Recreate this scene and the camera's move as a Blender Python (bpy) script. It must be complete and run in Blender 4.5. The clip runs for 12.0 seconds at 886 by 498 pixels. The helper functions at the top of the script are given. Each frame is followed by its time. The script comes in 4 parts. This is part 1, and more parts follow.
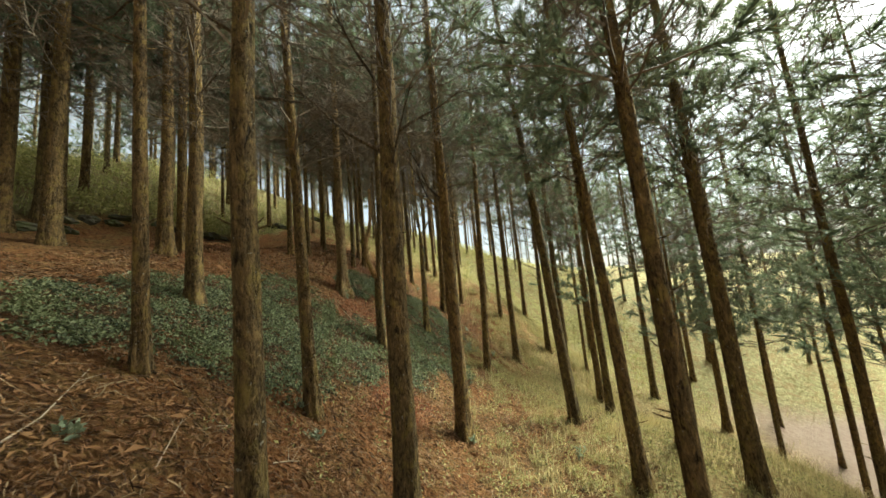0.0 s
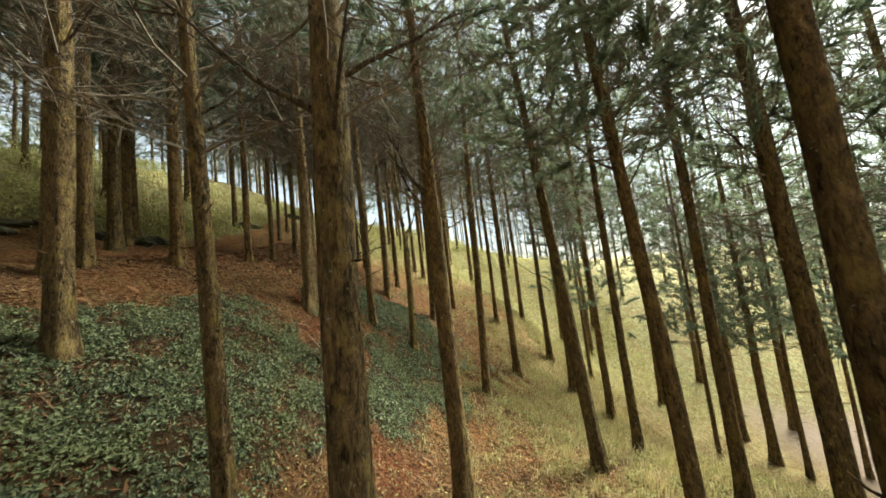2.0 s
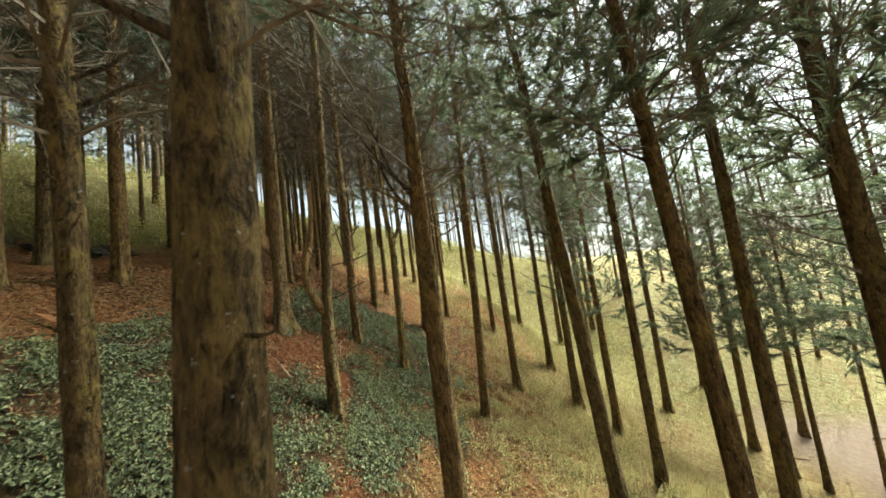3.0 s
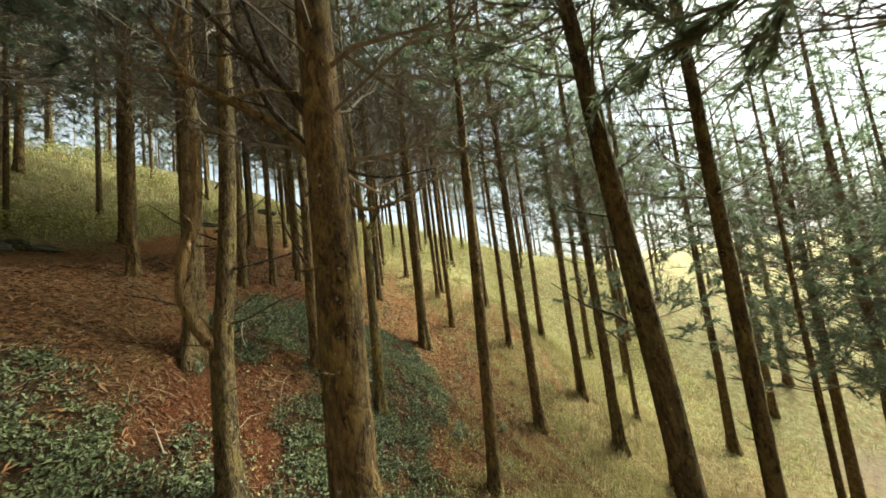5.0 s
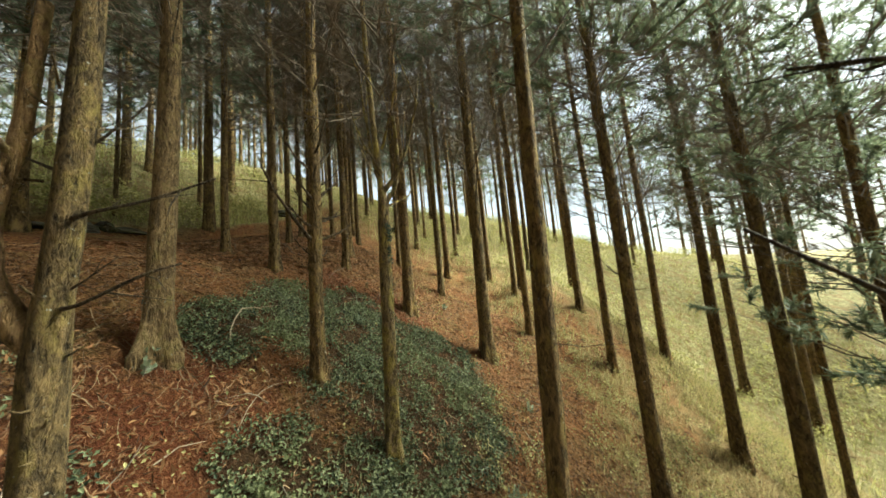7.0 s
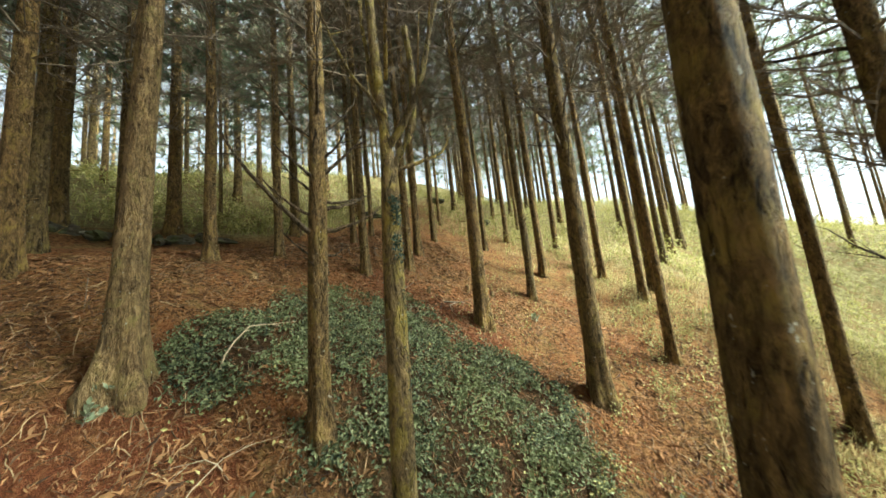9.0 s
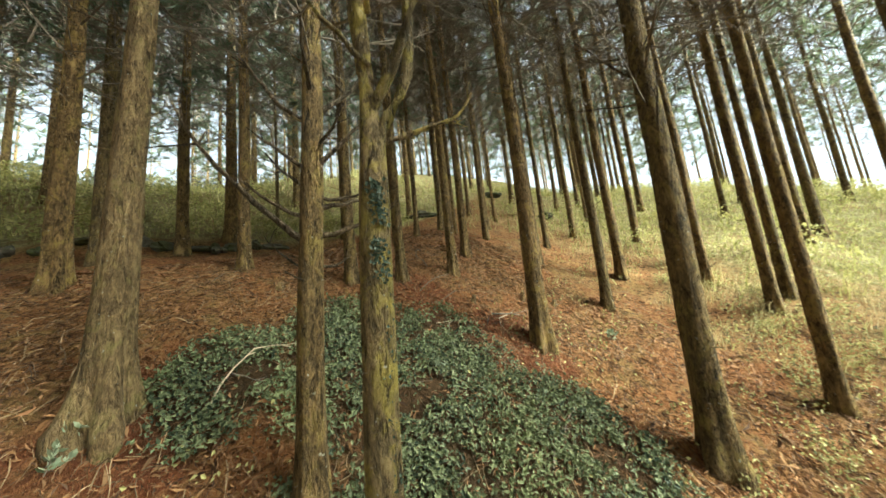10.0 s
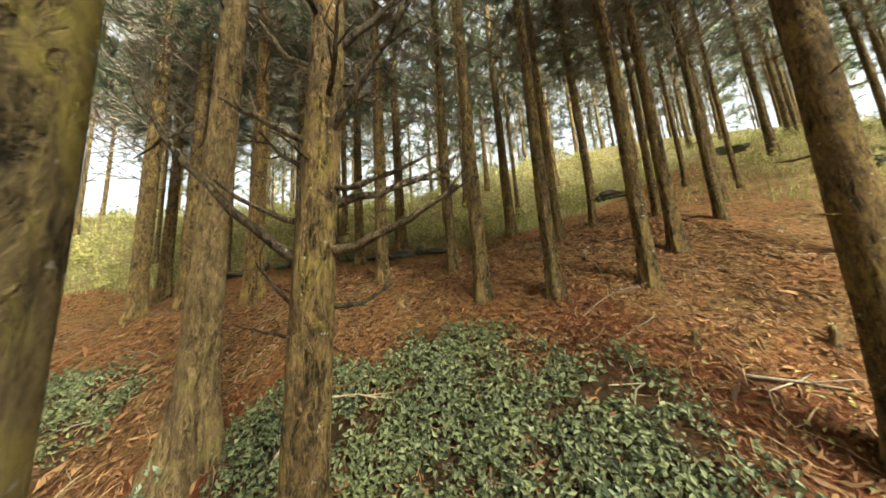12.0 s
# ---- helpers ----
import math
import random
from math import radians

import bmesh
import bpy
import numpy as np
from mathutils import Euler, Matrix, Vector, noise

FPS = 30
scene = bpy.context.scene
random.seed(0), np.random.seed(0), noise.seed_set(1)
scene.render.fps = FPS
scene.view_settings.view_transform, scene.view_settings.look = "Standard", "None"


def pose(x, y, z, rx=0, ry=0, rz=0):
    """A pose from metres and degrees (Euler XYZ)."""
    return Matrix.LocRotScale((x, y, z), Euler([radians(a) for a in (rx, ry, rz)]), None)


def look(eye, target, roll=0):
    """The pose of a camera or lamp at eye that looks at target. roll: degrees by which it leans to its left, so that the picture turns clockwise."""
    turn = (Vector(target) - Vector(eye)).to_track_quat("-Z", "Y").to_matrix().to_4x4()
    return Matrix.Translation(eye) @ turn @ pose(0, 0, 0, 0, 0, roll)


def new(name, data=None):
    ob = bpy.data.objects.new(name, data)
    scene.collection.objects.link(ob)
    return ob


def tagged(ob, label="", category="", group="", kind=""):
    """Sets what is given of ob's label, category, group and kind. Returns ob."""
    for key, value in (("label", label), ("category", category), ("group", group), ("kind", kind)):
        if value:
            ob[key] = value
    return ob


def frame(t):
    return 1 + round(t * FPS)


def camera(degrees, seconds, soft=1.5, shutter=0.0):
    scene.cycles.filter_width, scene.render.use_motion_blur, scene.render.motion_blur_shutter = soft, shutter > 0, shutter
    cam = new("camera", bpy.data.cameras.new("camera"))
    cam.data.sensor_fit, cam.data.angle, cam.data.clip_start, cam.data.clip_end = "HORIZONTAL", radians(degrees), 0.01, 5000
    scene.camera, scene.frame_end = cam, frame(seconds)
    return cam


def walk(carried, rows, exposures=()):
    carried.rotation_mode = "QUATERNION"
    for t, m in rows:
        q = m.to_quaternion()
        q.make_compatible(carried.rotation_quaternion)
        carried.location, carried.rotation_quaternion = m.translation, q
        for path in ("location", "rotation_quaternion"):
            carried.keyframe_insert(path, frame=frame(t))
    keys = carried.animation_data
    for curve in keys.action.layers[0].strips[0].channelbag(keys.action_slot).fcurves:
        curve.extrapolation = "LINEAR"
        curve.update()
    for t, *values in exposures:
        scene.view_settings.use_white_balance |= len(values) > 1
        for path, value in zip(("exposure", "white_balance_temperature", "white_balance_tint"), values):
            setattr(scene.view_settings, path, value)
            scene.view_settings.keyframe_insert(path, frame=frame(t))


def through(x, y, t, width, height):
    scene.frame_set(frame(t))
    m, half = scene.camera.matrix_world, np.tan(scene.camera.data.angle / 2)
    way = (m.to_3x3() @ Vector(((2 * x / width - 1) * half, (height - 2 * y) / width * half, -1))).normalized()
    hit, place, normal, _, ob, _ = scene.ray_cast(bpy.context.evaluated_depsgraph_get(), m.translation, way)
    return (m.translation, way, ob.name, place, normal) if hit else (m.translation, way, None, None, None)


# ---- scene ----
# ---- camera ----
cam = camera(109.5, 12.0, soft=1.6, shutter=0.2)
# seconds, x, y, z, yaw, pitch, roll
PATH = [
    (0.0, 0.135, 0.182, 1.910, -0.63, 6.92, -5.25),
    (0.5, 0.143, 0.674, 2.013, -1.19, 6.79, -5.19),
    (1.0, 0.153, 1.178, 2.137, -1.45, 6.43, -5.38),
    (1.5, 0.177, 1.658, 2.312, -1.93, 5.84, -6.01),
    (2.0, 0.194, 2.137, 2.505, -2.58, 5.36, -6.63),
    (2.5, 0.230, 2.679, 2.679, -3.25, 5.08, -7.05),
    (3.0, 0.288, 3.276, 2.830, -4.00, 5.03, -7.61),
    (3.5, 0.438, 3.990, 2.951, -4.74, 5.20, -7.90),
    (4.0, 0.619, 4.725, 3.009, -4.25, 5.16, -7.92),
    (4.5, 0.829, 5.464, 3.010, -2.85, 5.10, -7.69),
    (5.0, 1.052, 6.171, 2.947, -0.69, 5.07, -7.21),
    (5.5, 1.266, 6.861, 2.851, 2.43, 5.53, -6.68),
    (6.0, 1.467, 7.539, 2.745, 6.66, 5.99, -6.09),
    (6.5, 1.646, 8.193, 2.657, 11.33, 6.33, -5.70),
    (7.0, 1.762, 8.918, 2.598, 16.80, 6.79, -5.28),
    (7.5, 1.809, 9.611, 2.582, 22.73, 7.46, -5.15),
    (8.0, 1.812, 10.202, 2.578, 27.05, 7.64, -5.41),
    (8.5, 1.746, 10.768, 2.611, 31.12, 7.75, -5.78),
    (9.0, 1.568, 11.378, 2.704, 36.15, 8.18, -5.99),
    (9.5, 1.366, 11.994, 2.813, 41.73, 8.55, -6.02),
    (10.0, 1.153, 12.533, 2.914, 47.83, 8.89, -6.02),
    (10.5, 0.843, 13.044, 3.019, 55.29, 9.45, -6.03),
    (11.0, 0.481, 13.480, 3.124, 63.54, 9.98, -5.61),
    (11.5, 0.161, 13.887, 3.215, 72.97, 10.45, -4.78),
    (12.0, -0.154, 14.177, 3.312, 82.53, 10.80, -4.01),
]
walk(cam, [(t, pose(x, y, z, 90 + pitch, 0, yaw) @ pose(0, 0, 0, 0, 0, roll)) for t, x, y, z, yaw, pitch, roll in PATH],
     exposures=[(0.0, 2.7, 5700, -4), (3.0, 2.96, 5600, -4), (6.0, 2.88, 5650, -4), (9.5, 3.45, 5450, -4), (11.0, 3.46, 5600, -3), (12.0, 3.62, 6000, 1)])

# ---- sky and sun: bright thin overcast, light from the open valley side ----
world = bpy.data.worlds.new("world")
scene.world = world
world.use_nodes = True
wn = world.node_tree.nodes
wl = world.node_tree.links
wn.clear()
SUN_EL, SUN_AZ = 41.0, 56.0          # degrees above the horizon; clockwise from +y
sky = wn.new("ShaderNodeTexSky")
sky.sky_type = "NISHITA"
sky.sun_disc = False
sky.sun_elevation = radians(SUN_EL)
sky.sun_rotation = radians(SUN_AZ)
sky.dust_density = 3.0
sky.air_density = 1.0
bg_sky = wn.new("ShaderNodeBackground")
bg_sky.inputs["Strength"].default_value = 0.012
bg_cloud = wn.new("ShaderNodeBackground")
bg_cloud.inputs["Color"].default_value = (1.0, 0.93, 0.83, 1)
bg_cloud.inputs["Strength"].default_value = 0.115
both = wn.new("ShaderNodeAddShader")
wout = wn.new("ShaderNodeOutputWorld")
wl.new(sky.outputs[0], bg_sky.inputs[0])
wl.new(bg_sky.outputs[0], both.inputs[0])
wl.new(bg_cloud.outputs[0], both.inputs[1])
wl.new(both.outputs[0], wout.inputs[0])

sun_data = bpy.data.lights.new("sun", "SUN")
sun_data.energy = 5.0
sun_data.angle = radians(32)
sun_data.color = (1.0, 0.93, 0.74)
sun = new("sun", sun_data)
az, el = radians(SUN_AZ), radians(SUN_EL)
sun_way = Vector((math.sin(az) * math.cos(el), math.cos(az) * math.cos(el), math.sin(el)))
sun.matrix_world = look(sun_way * 60, (0, 0, 0))


# ---- materials ----
class Nodes:
    """A short way to write node materials."""

    def __init__(self, name):
        self.mat = bpy.data.materials.new(name)
        self.mat.use_nodes = True
        self.tree = self.mat.node_tree
        self.n = self.tree.nodes
        self.l = self.tree.links
        self.bsdf = self.n["Principled BSDF"]

    def put(self, socket, value):
        if isinstance(value, bpy.types.NodeSocket):
            self.l.new(value, socket)
        elif isinstance(value, tuple) and len(value) == 3 and socket.type == "RGBA":
            socket.default_value = (*value, 1)
        else:
            socket.default_value = value

    def coord(self, which="Object", scale=(1, 1, 1)):
        c = self.n.new("ShaderNodeTexCoord")
        m = self.n.new("ShaderNodeMapping")
        m.inputs["Scale"].default_value = scale
        self.l.new(c.outputs[which], m.inputs["Vector"])
        return m.outputs[0]

    def place(self, scale=(1, 1, 1)):
        c = self.n.new("ShaderNodeNewGeometry")
        m = self.n.new("ShaderNodeMapping")
        m.inputs["Scale"].default_value = scale
        self.l.new(c.outputs["Position"], m.inputs["Vector"])
        return m.outputs[0]

    def noise(self, vec, scale, detail=4.0, rough=0.6, distort=0.0):
        t = self.n.new("ShaderNodeTexNoise")
        self.l.new(vec, t.inputs["Vector"])
        t.inputs["Scale"].default_value = scale
        t.inputs["Detail"].default_value = detail
        t.inputs["Roughness"].default_value = rough
        t.inputs["Distortion"].default_value = distort
        return t.outputs["Fac"]

    def ramp(self, fac, stops):
        r = self.n.new("ShaderNodeValToRGB")
        self.l.new(fac, r.inputs[0])
        while len(r.color_ramp.elements) < len(stops):
            r.color_ramp.elements.new(0.5)
        for e, (p, c) in zip(r.color_ramp.elements, stops):
            e.position = p
            e.color = (*c, 1) if isinstance(c, tuple) else (c, c, c, 1)
        return r.outputs[0]

    def mix(self, fac, a, b, blend="MIX"):
        m = self.n.new("ShaderNodeMix")
        m.data_type = "RGBA"
        m.blend_type = blend
        self.put(m.inputs[0], fac)
        self.put(m.inputs[6], a)
        self.put(m.inputs[7], b)
        return m.outputs[2]

    def math(self, op, a, b=0.0):
        m = self.n.new("ShaderNodeMath")
        m.operation = op
        self.put(m.inputs[0], a)
        self.put(m.inputs[1], b)
        return m.outputs[0]

    def island(self):
        return self.n.new("ShaderNodeNewGeometry").outputs["Random Per Island"]

    def object_random(self):
        return self.n.new("ShaderNodeObjectInfo").outputs["Random"]

    def attr(self, name):
        a = self.n.new("ShaderNodeAttribute")
        a.attribute_name = name
        return a.outputs["Fac"]

    def bump(self, height, strength, distance):
        b = self.n.new("ShaderNodeBump")
        b.inputs["Strength"].default_value = strength
        b.inputs["Distance"].default_value = distance
        self.l.new(height, b.inputs["Height"])
        self.l.new(b.outputs[0], self.bsdf.inputs["Normal"])

    def done(self, color, rough=0.85, spec=0.25, through=0.0):
        self.put(self.bsdf.inputs["Base Color"], color)
        self.put(self.bsdf.inputs["Roughness"], rough)
        self.bsdf.inputs["Specular IOR Level"].default_value = spec
        if through > 0:
            t = self.n.new("ShaderNodeBsdfTranslucent")
            self.put(t.inputs["Color"], color)
            m = self.n.new("ShaderNodeMixShader")
            m.inputs[0].default_value = through
            self.l.new(self.bsdf.outputs[0], m.inputs[1])
            self.l.new(t.outputs[0], m.inputs[2])
            self.l.new(m.outputs[0], self.n["Material Output"].inputs["Surface"])
        return self.mat


def bark_material(name, dark, light, moss, moss_amount):
    k = Nodes(name)
    c = k.coord("Object", (1, 1, 0.4))
    fine = k.noise(c, 30, 7, 0.75, 0.8)
    knobs = k.noise(k.coord("Object", (1, 1, 0.6)), 11, 5, 0.65, 0.5)
    fissure = k.noise(k.coord("Object", (1, 1, 0.26)), 20, 5, 0.7, 1.0)
    big = k.noise(k.coord("Object", (1, 1, 0.6)), 2.4, 5, 0.65)
    col = k.mix(k.ramp(fine, [(0.36, 0.0), (0.66, 1.0)]), dark, light)
    col = k.mix(k.ramp(knobs, [(0.4, 0.55), (0.56, 0.0)]), col, tuple(v * 0.7 for v in dark))
    col = k.mix(k.ramp(big, [(0.46, 0.0), (0.66, 0.6)]), col, tuple(v * 0.75 for v in light))
    mossy = k.noise(k.coord("Object", (1, 1, 0.7)), 5.2, 6, 0.72, 0.4)
    col = k.mix(k.ramp(mossy, [(0.6 - 0.12 * moss_amount, 0.0), (0.7 - 0.08 * moss_amount, 0.75)]), col, moss)
    col = k.mix(k.ramp(fissure, [(0.34, 0.9), (0.45, 0.0)]), col, tuple(v * 0.4 for v in dark))
    patch = k.noise(k.coord("Object", (1, 1, 0.3)), 10, 6, 0.72, 0.8)
    col = k.mix(k.ramp(patch, [(0.54, 0.0), (0.62, 0.5)]), col, tuple(min(0.6, v * 1.15) for v in light))
    col = k.mix(k.ramp(patch, [(0.36, 0.5), (0.45, 0.0)]), col, tuple(v * 0.7 for v in dark))
    flecks = k.noise(k.coord("Object"), 19, 3, 0.55)
    col = k.mix(k.ramp(flecks, [(0.68, 0.0), (0.72, 0.7)]), col, (0.42, 0.4, 0.33))
    tint = k.mix(k.object_random(), (0.8, 0.84, 0.86), (1.1, 1.05, 1.0))
    col = k.mix(1.0, col, tint, "MULTIPLY")
    h = k.math("ADD", k.math("ADD", k.math("MULTIPLY", fine, 0.6), patch), k.math("ADD", knobs, k.ramp(fissure, [(0.3, 0.0), (0.5, 0.7)])))
    k.bump(h, 1.0, 0.06)
    return k.done(col, 0.9, 0.12)


BARK = bark_material("bark", (0.03, 0.021, 0.012), (0.275, 0.18, 0.077), (0.26, 0.19, 0.055), 0.85)
BARK_LICHEN = bark_material("bark_lichen", (0.055, 0.04, 0.022), (0.3, 0.21, 0.1), (0.36, 0.28, 0.06), 1.15)
BARK_LIMB = bark_material("bark_limb", (0.03, 0.022, 0.014), (0.17, 0.12, 0.072), (0.15, 0.12, 0.055), 0.4)
BARK_OLD = bark_material("bark_old", (0.1, 0.06, 0.028), (0.4, 0.26, 0.12), (0.25, 0.19, 0.065), 0.7)


def deadwood_material():
    k = Nodes("dead_wood")
    n = k.noise(k.coord("Object", (1, 1, 1)), 14, 4, 0.6)
    col = k.mix(k.ramp(n, [(0.35, 0.0), (0.7, 1.0)]), (0.075, 0.06, 0.045), (0.21, 0.168, 0.122))
    col = k.mix(k.math("MULTIPLY", k.island(), 0.5), col, (0.2, 0.16, 0.12))
    k.bump(n, 0.5, 0.01)
    return k.done(col, 0.9, 0.1)


DEADWOOD = deadwood_material()


def leaf_material(name, a, b, c, through=0.3, rough=0.55):
    k = Nodes(name)
    col = k.mix(k.island(), a, b)
    patch = k.noise(k.place(), 0.8, 3, 0.5)
    col = k.mix(k.ramp(patch, [(0.45, 0.0), (0.7, 0.7)]), col, c)
    return k.done(col, rough, 0.3, through)


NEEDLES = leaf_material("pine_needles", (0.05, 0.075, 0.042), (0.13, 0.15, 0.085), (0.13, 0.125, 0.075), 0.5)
# same needles, with the valley side's hazy light put into a paler colour
NEEDLES_LIT = leaf_material("needles_painted_lit", (0.08, 0.1, 0.055), (0.17, 0.19, 0.11), (0.15, 0.155, 0.09), 0.45)
IVY = leaf_material("ivy_leaf", (0.02, 0.03, 0.015), (0.21, 0.22, 0.105), (0.145, 0.15, 0.056), 0.2, 0.6)
SPRIG = leaf_material("pale_sprig_leaf", (0.16, 0.19, 0.11), (0.32, 0.35, 0.23), (0.22, 0.24, 0.14), 0.25, 0.5)
GRASS = leaf_material("grass_blade", (0.13, 0.105, 0.04), (0.56, 0.44, 0.22), (0.4, 0.31, 0.12), 0.45, 0.7)
WEEDS = leaf_material("weed_leaf", (0.09, 0.085, 0.03), (0.5, 0.44, 0.17), (0.32, 0.29, 0.1), 0.35, 0.6)
THICKET = leaf_material("thicket_leaf", (0.06, 0.07, 0.028), (0.2, 0.19, 0.085), (0.15, 0.15, 0.06), 0.35, 0.6)
SHRUB = leaf_material("yellow_shrub_leaf", (0.19, 0.19, 0.05), (0.52, 0.46, 0.18), (0.36, 0.33, 0.1), 0.4, 0.6)
LITTER = leaf_material("dead_needle", (0.035, 0.015, 0.007), (0.27, 0.14, 0.056), (0.22, 0.09, 0.03), 0.1, 0.85)
IVY_DARK = leaf_material("climbing_ivy_leaf", (0.012, 0.022, 0.014), (0.075, 0.1, 0.065), (0.045, 0.062, 0.038), 0.1, 0.5)


def pale_wood_material():
    k = Nodes("bleached_wood")
    n = k.noise(k.coord("Object", (1, 1, 1)), 20, 4, 0.6)
    k.bump(n, 0.4, 0.005)
    return k.done(k.mix(n, (0.24, 0.175, 0.115), (0.44, 0.34, 0.24)), 0.85, 0.15)


PALE_WOOD = pale_wood_material()
TWIG = leaf_material("dry_twig", (0.1, 0.058, 0.028), (0.36, 0.24, 0.125), (0.22, 0.14, 0.07), 0.0, 0.85)


def rock_material():
    k = Nodes("mossy_rock")
    n = k.noise(k.coord("Object"), 5, 6, 0.65)
    m = k.noise(k.coord("Object"), 1.7, 4, 0.6)
    col = k.mix(n, (0.03, 0.026, 0.02), (0.1, 0.085, 0.06))
    col = k.mix(k.ramp(m, [(0.45, 0.0), (0.62, 0.8)]), col, (0.06, 0.065, 0.02))
    k.bump(n, 0.8, 0.04)
    return k.done(col, 0.9, 0.15)


ROCK = rock_material()


def ground_material():
    k = Nodes("forest_floor")
    p = k.place()
    fibre = k.noise(k.place((1.0, 2.2, 1.0)), 34, 6, 0.72, 1.0)
    clump = k.noise(p, 4.6, 6, 0.68, 0.5)
    broad = k.noise(p, 0.6, 5, 0.6)
    patch = k.noise(p, 1.7, 6, 0.68, 0.7)
    litter = k.mix(k.ramp(fibre, [(0.32, 0.0), (0.68, 1.0)]), (0.06, 0.026, 0.01), (0.3, 0.145, 0.05))
    litter = k.mix(k.ramp(clump, [(0.46, 0.0), (0.64, 0.75)]), litter, (0.22, 0.12, 0.046))
    litter = k.mix(k.ramp(clump, [(0.34, 0.75), (0.44, 0.0)]), litter, (0.055, 0.025, 0.012))
    litter = k.mix(k.ramp(broad, [(0.45, 0.0), (0.58, 0.65)]), litter, (0.27, 0.105, 0.036))
    litter = k.mix(k.ramp(patch, [(0.51, 0.0), (0.6, 0.7)]), litter, (0.22, 0.145, 0.05))
    strand = k.noise(k.place((3.0, 1.0, 1.0)), 33, 4, 0.65, 2.2)
    litter = k.mix(k.ramp(strand, [(0.6, 0.0), (0.7, 0.5)]), litter, (0.33, 0.2, 0.085))
    litter = k.mix(k.ramp(strand, [(0.32, 0.7), (0.42, 0.0)]), litter, (0.035, 0.017, 0.008))
    mid = k.noise(p, 13, 5, 0.65, 0.8)
    litter = k.mix(k.ramp(mid, [(0.4, 0.8), (0.47, 0.0)]), litter, (0.035, 0.017, 0.008))
    litter = k.mix(k.ramp(mid, [(0.53, 0.0), (0.6, 0.65)]), litter, (0.34, 0.185, 0.07))
    turf = k.mix(k.ramp(fibre, [(0.3, 0.0), (0.7, 1.0)]), (0.17, 0.12, 0.048), (0.54, 0.4, 0.185))
    turf = k.mix(k.ramp(broad, [(0.45, 0.0), (0.62, 0.6)]), turf, (0.36, 0.275, 0.11))
    turf = k.mix(k.ramp(patch, [(0.48, 0.0), (0.58, 0.75)]), turf, (0.26, 0.15, 0.062))
    turf = k.mix(k.ramp(mid, [(0.38, 0.85), (0.48, 0.0)]), turf, (0.07, 0.048, 0.022))
    turf = k.mix(k.ramp(clump, [(0.36, 0.6), (0.45, 0.0)]), turf, (0.1, 0.075, 0.035))
    # soil under ivy, its colour darkened for the shade between the leaves
    shaded_soil = k.mix(fibre, (0.02, 0.014, 0.008), (0.1, 0.062, 0.03))
    bare = k.mix(k.ramp(clump, [(0.3, 0.0), (0.7, 1.0)]), (0.27, 0.185, 0.135), (0.36, 0.26, 0.2))
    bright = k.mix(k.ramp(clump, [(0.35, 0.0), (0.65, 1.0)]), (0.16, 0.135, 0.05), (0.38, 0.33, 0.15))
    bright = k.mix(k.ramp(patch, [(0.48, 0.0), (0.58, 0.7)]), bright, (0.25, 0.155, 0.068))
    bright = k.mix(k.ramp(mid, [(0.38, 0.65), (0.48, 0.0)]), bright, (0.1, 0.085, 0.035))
    rust = k.mix(k.ramp(fibre, [(0.32, 0.0), (0.68, 1.0)]), (0.06, 0.018, 0.009), (0.27, 0.085, 0.034))
    rust = k.mix(k.ramp(mid, [(0.53, 0.0), (0.6, 0.6)]), rust, (0.32, 0.13, 0.055))
    litter = k.mix(k.math("MULTIPLY", k.attr("rust"), 0.85), litter, rust)
    col = k.mix(k.attr("grass"), litter, turf)
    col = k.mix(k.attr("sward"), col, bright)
    col = k.mix(k.math("MULTIPLY", k.attr("ivy"), 0.85), col, shaded_soil)
    col = k.mix(k.attr("bare"), col, bare)
    k.bump(k.math("ADD", k.math("ADD", fibre, k.math("MULTIPLY", clump, 1.5)), k.math("ADD", k.math("MULTIPLY", strand, 0.7), mid)), 1.0, 0.1)
    return k.done(col, 0.95, 0.1)


GROUND = ground_material()


# ---- the shape of the hillside ----
FAR_X = (-13, -9, -5, -1, 3, 7, 11, 15)
FAR_Y = (4, 8, 12, 16, 20, 24, 28)
LIFT = [-0.4, -0.47, 0.25, -0.25, -0.58, 0.05, 0.51, -0.63, -0.38, 0.12, -0.64, 0.33, 0.04, 0.51,
        0.11, 0.54, 0.29, 0.56, 1.19, -0.57, -0.31, -0.2, -1.18, -0.01, 0.12, -1.11, 0.19, 0.35,
        -0.31, -0.2, 0.23, -0.38, 1.43, 1.34, -0.21, 0.42, 1.66, 0.5, -0.88, 0.68, -0.44, -1.4,
        0.17, 0.53, 0.08, -0.26, 0.02, -0.53, -0.75, 0.01, 0.03, -0.01, -0.02, -0, -0.08, -0.1]


def hill(x, y):
    """Height of the smooth hillside."""
    x, y = np.asarray(x, float), np.asarray(y, float)
    rise = 14 * np.tanh(np.logaddexp(0, (y - 23) / 4.5) * 4.5 / 11)
    z = (-0.853 + -0.658 * 14 * np.tanh(x / 14) + -0.009 * 12 * np.tanh((y - 12) / 12) + rise * (0.535 + 0.383 * np.tanh((x + 6) / 14))
         + 0.51 / (1 + np.exp(np.clip((x + 10.6) * 4, -60, 60))))
    upper = np.clip((-11.0 - x) / 8.0, 0, 1)
    z = z + upper * upper * (3 - 2 * upper) * (1.8 + 1.9 / (1 + np.exp(np.clip((16.5 - y) / 1.5, -60, 60))))
    for i, gx in enumerate(FAR_X):
        for j, gy in enumerate(FAR_Y):
            z = z + LIFT[7 * i + j] * np.exp(-((x - gx) ** 2 + (y - gy) ** 2) / 24)
    return z


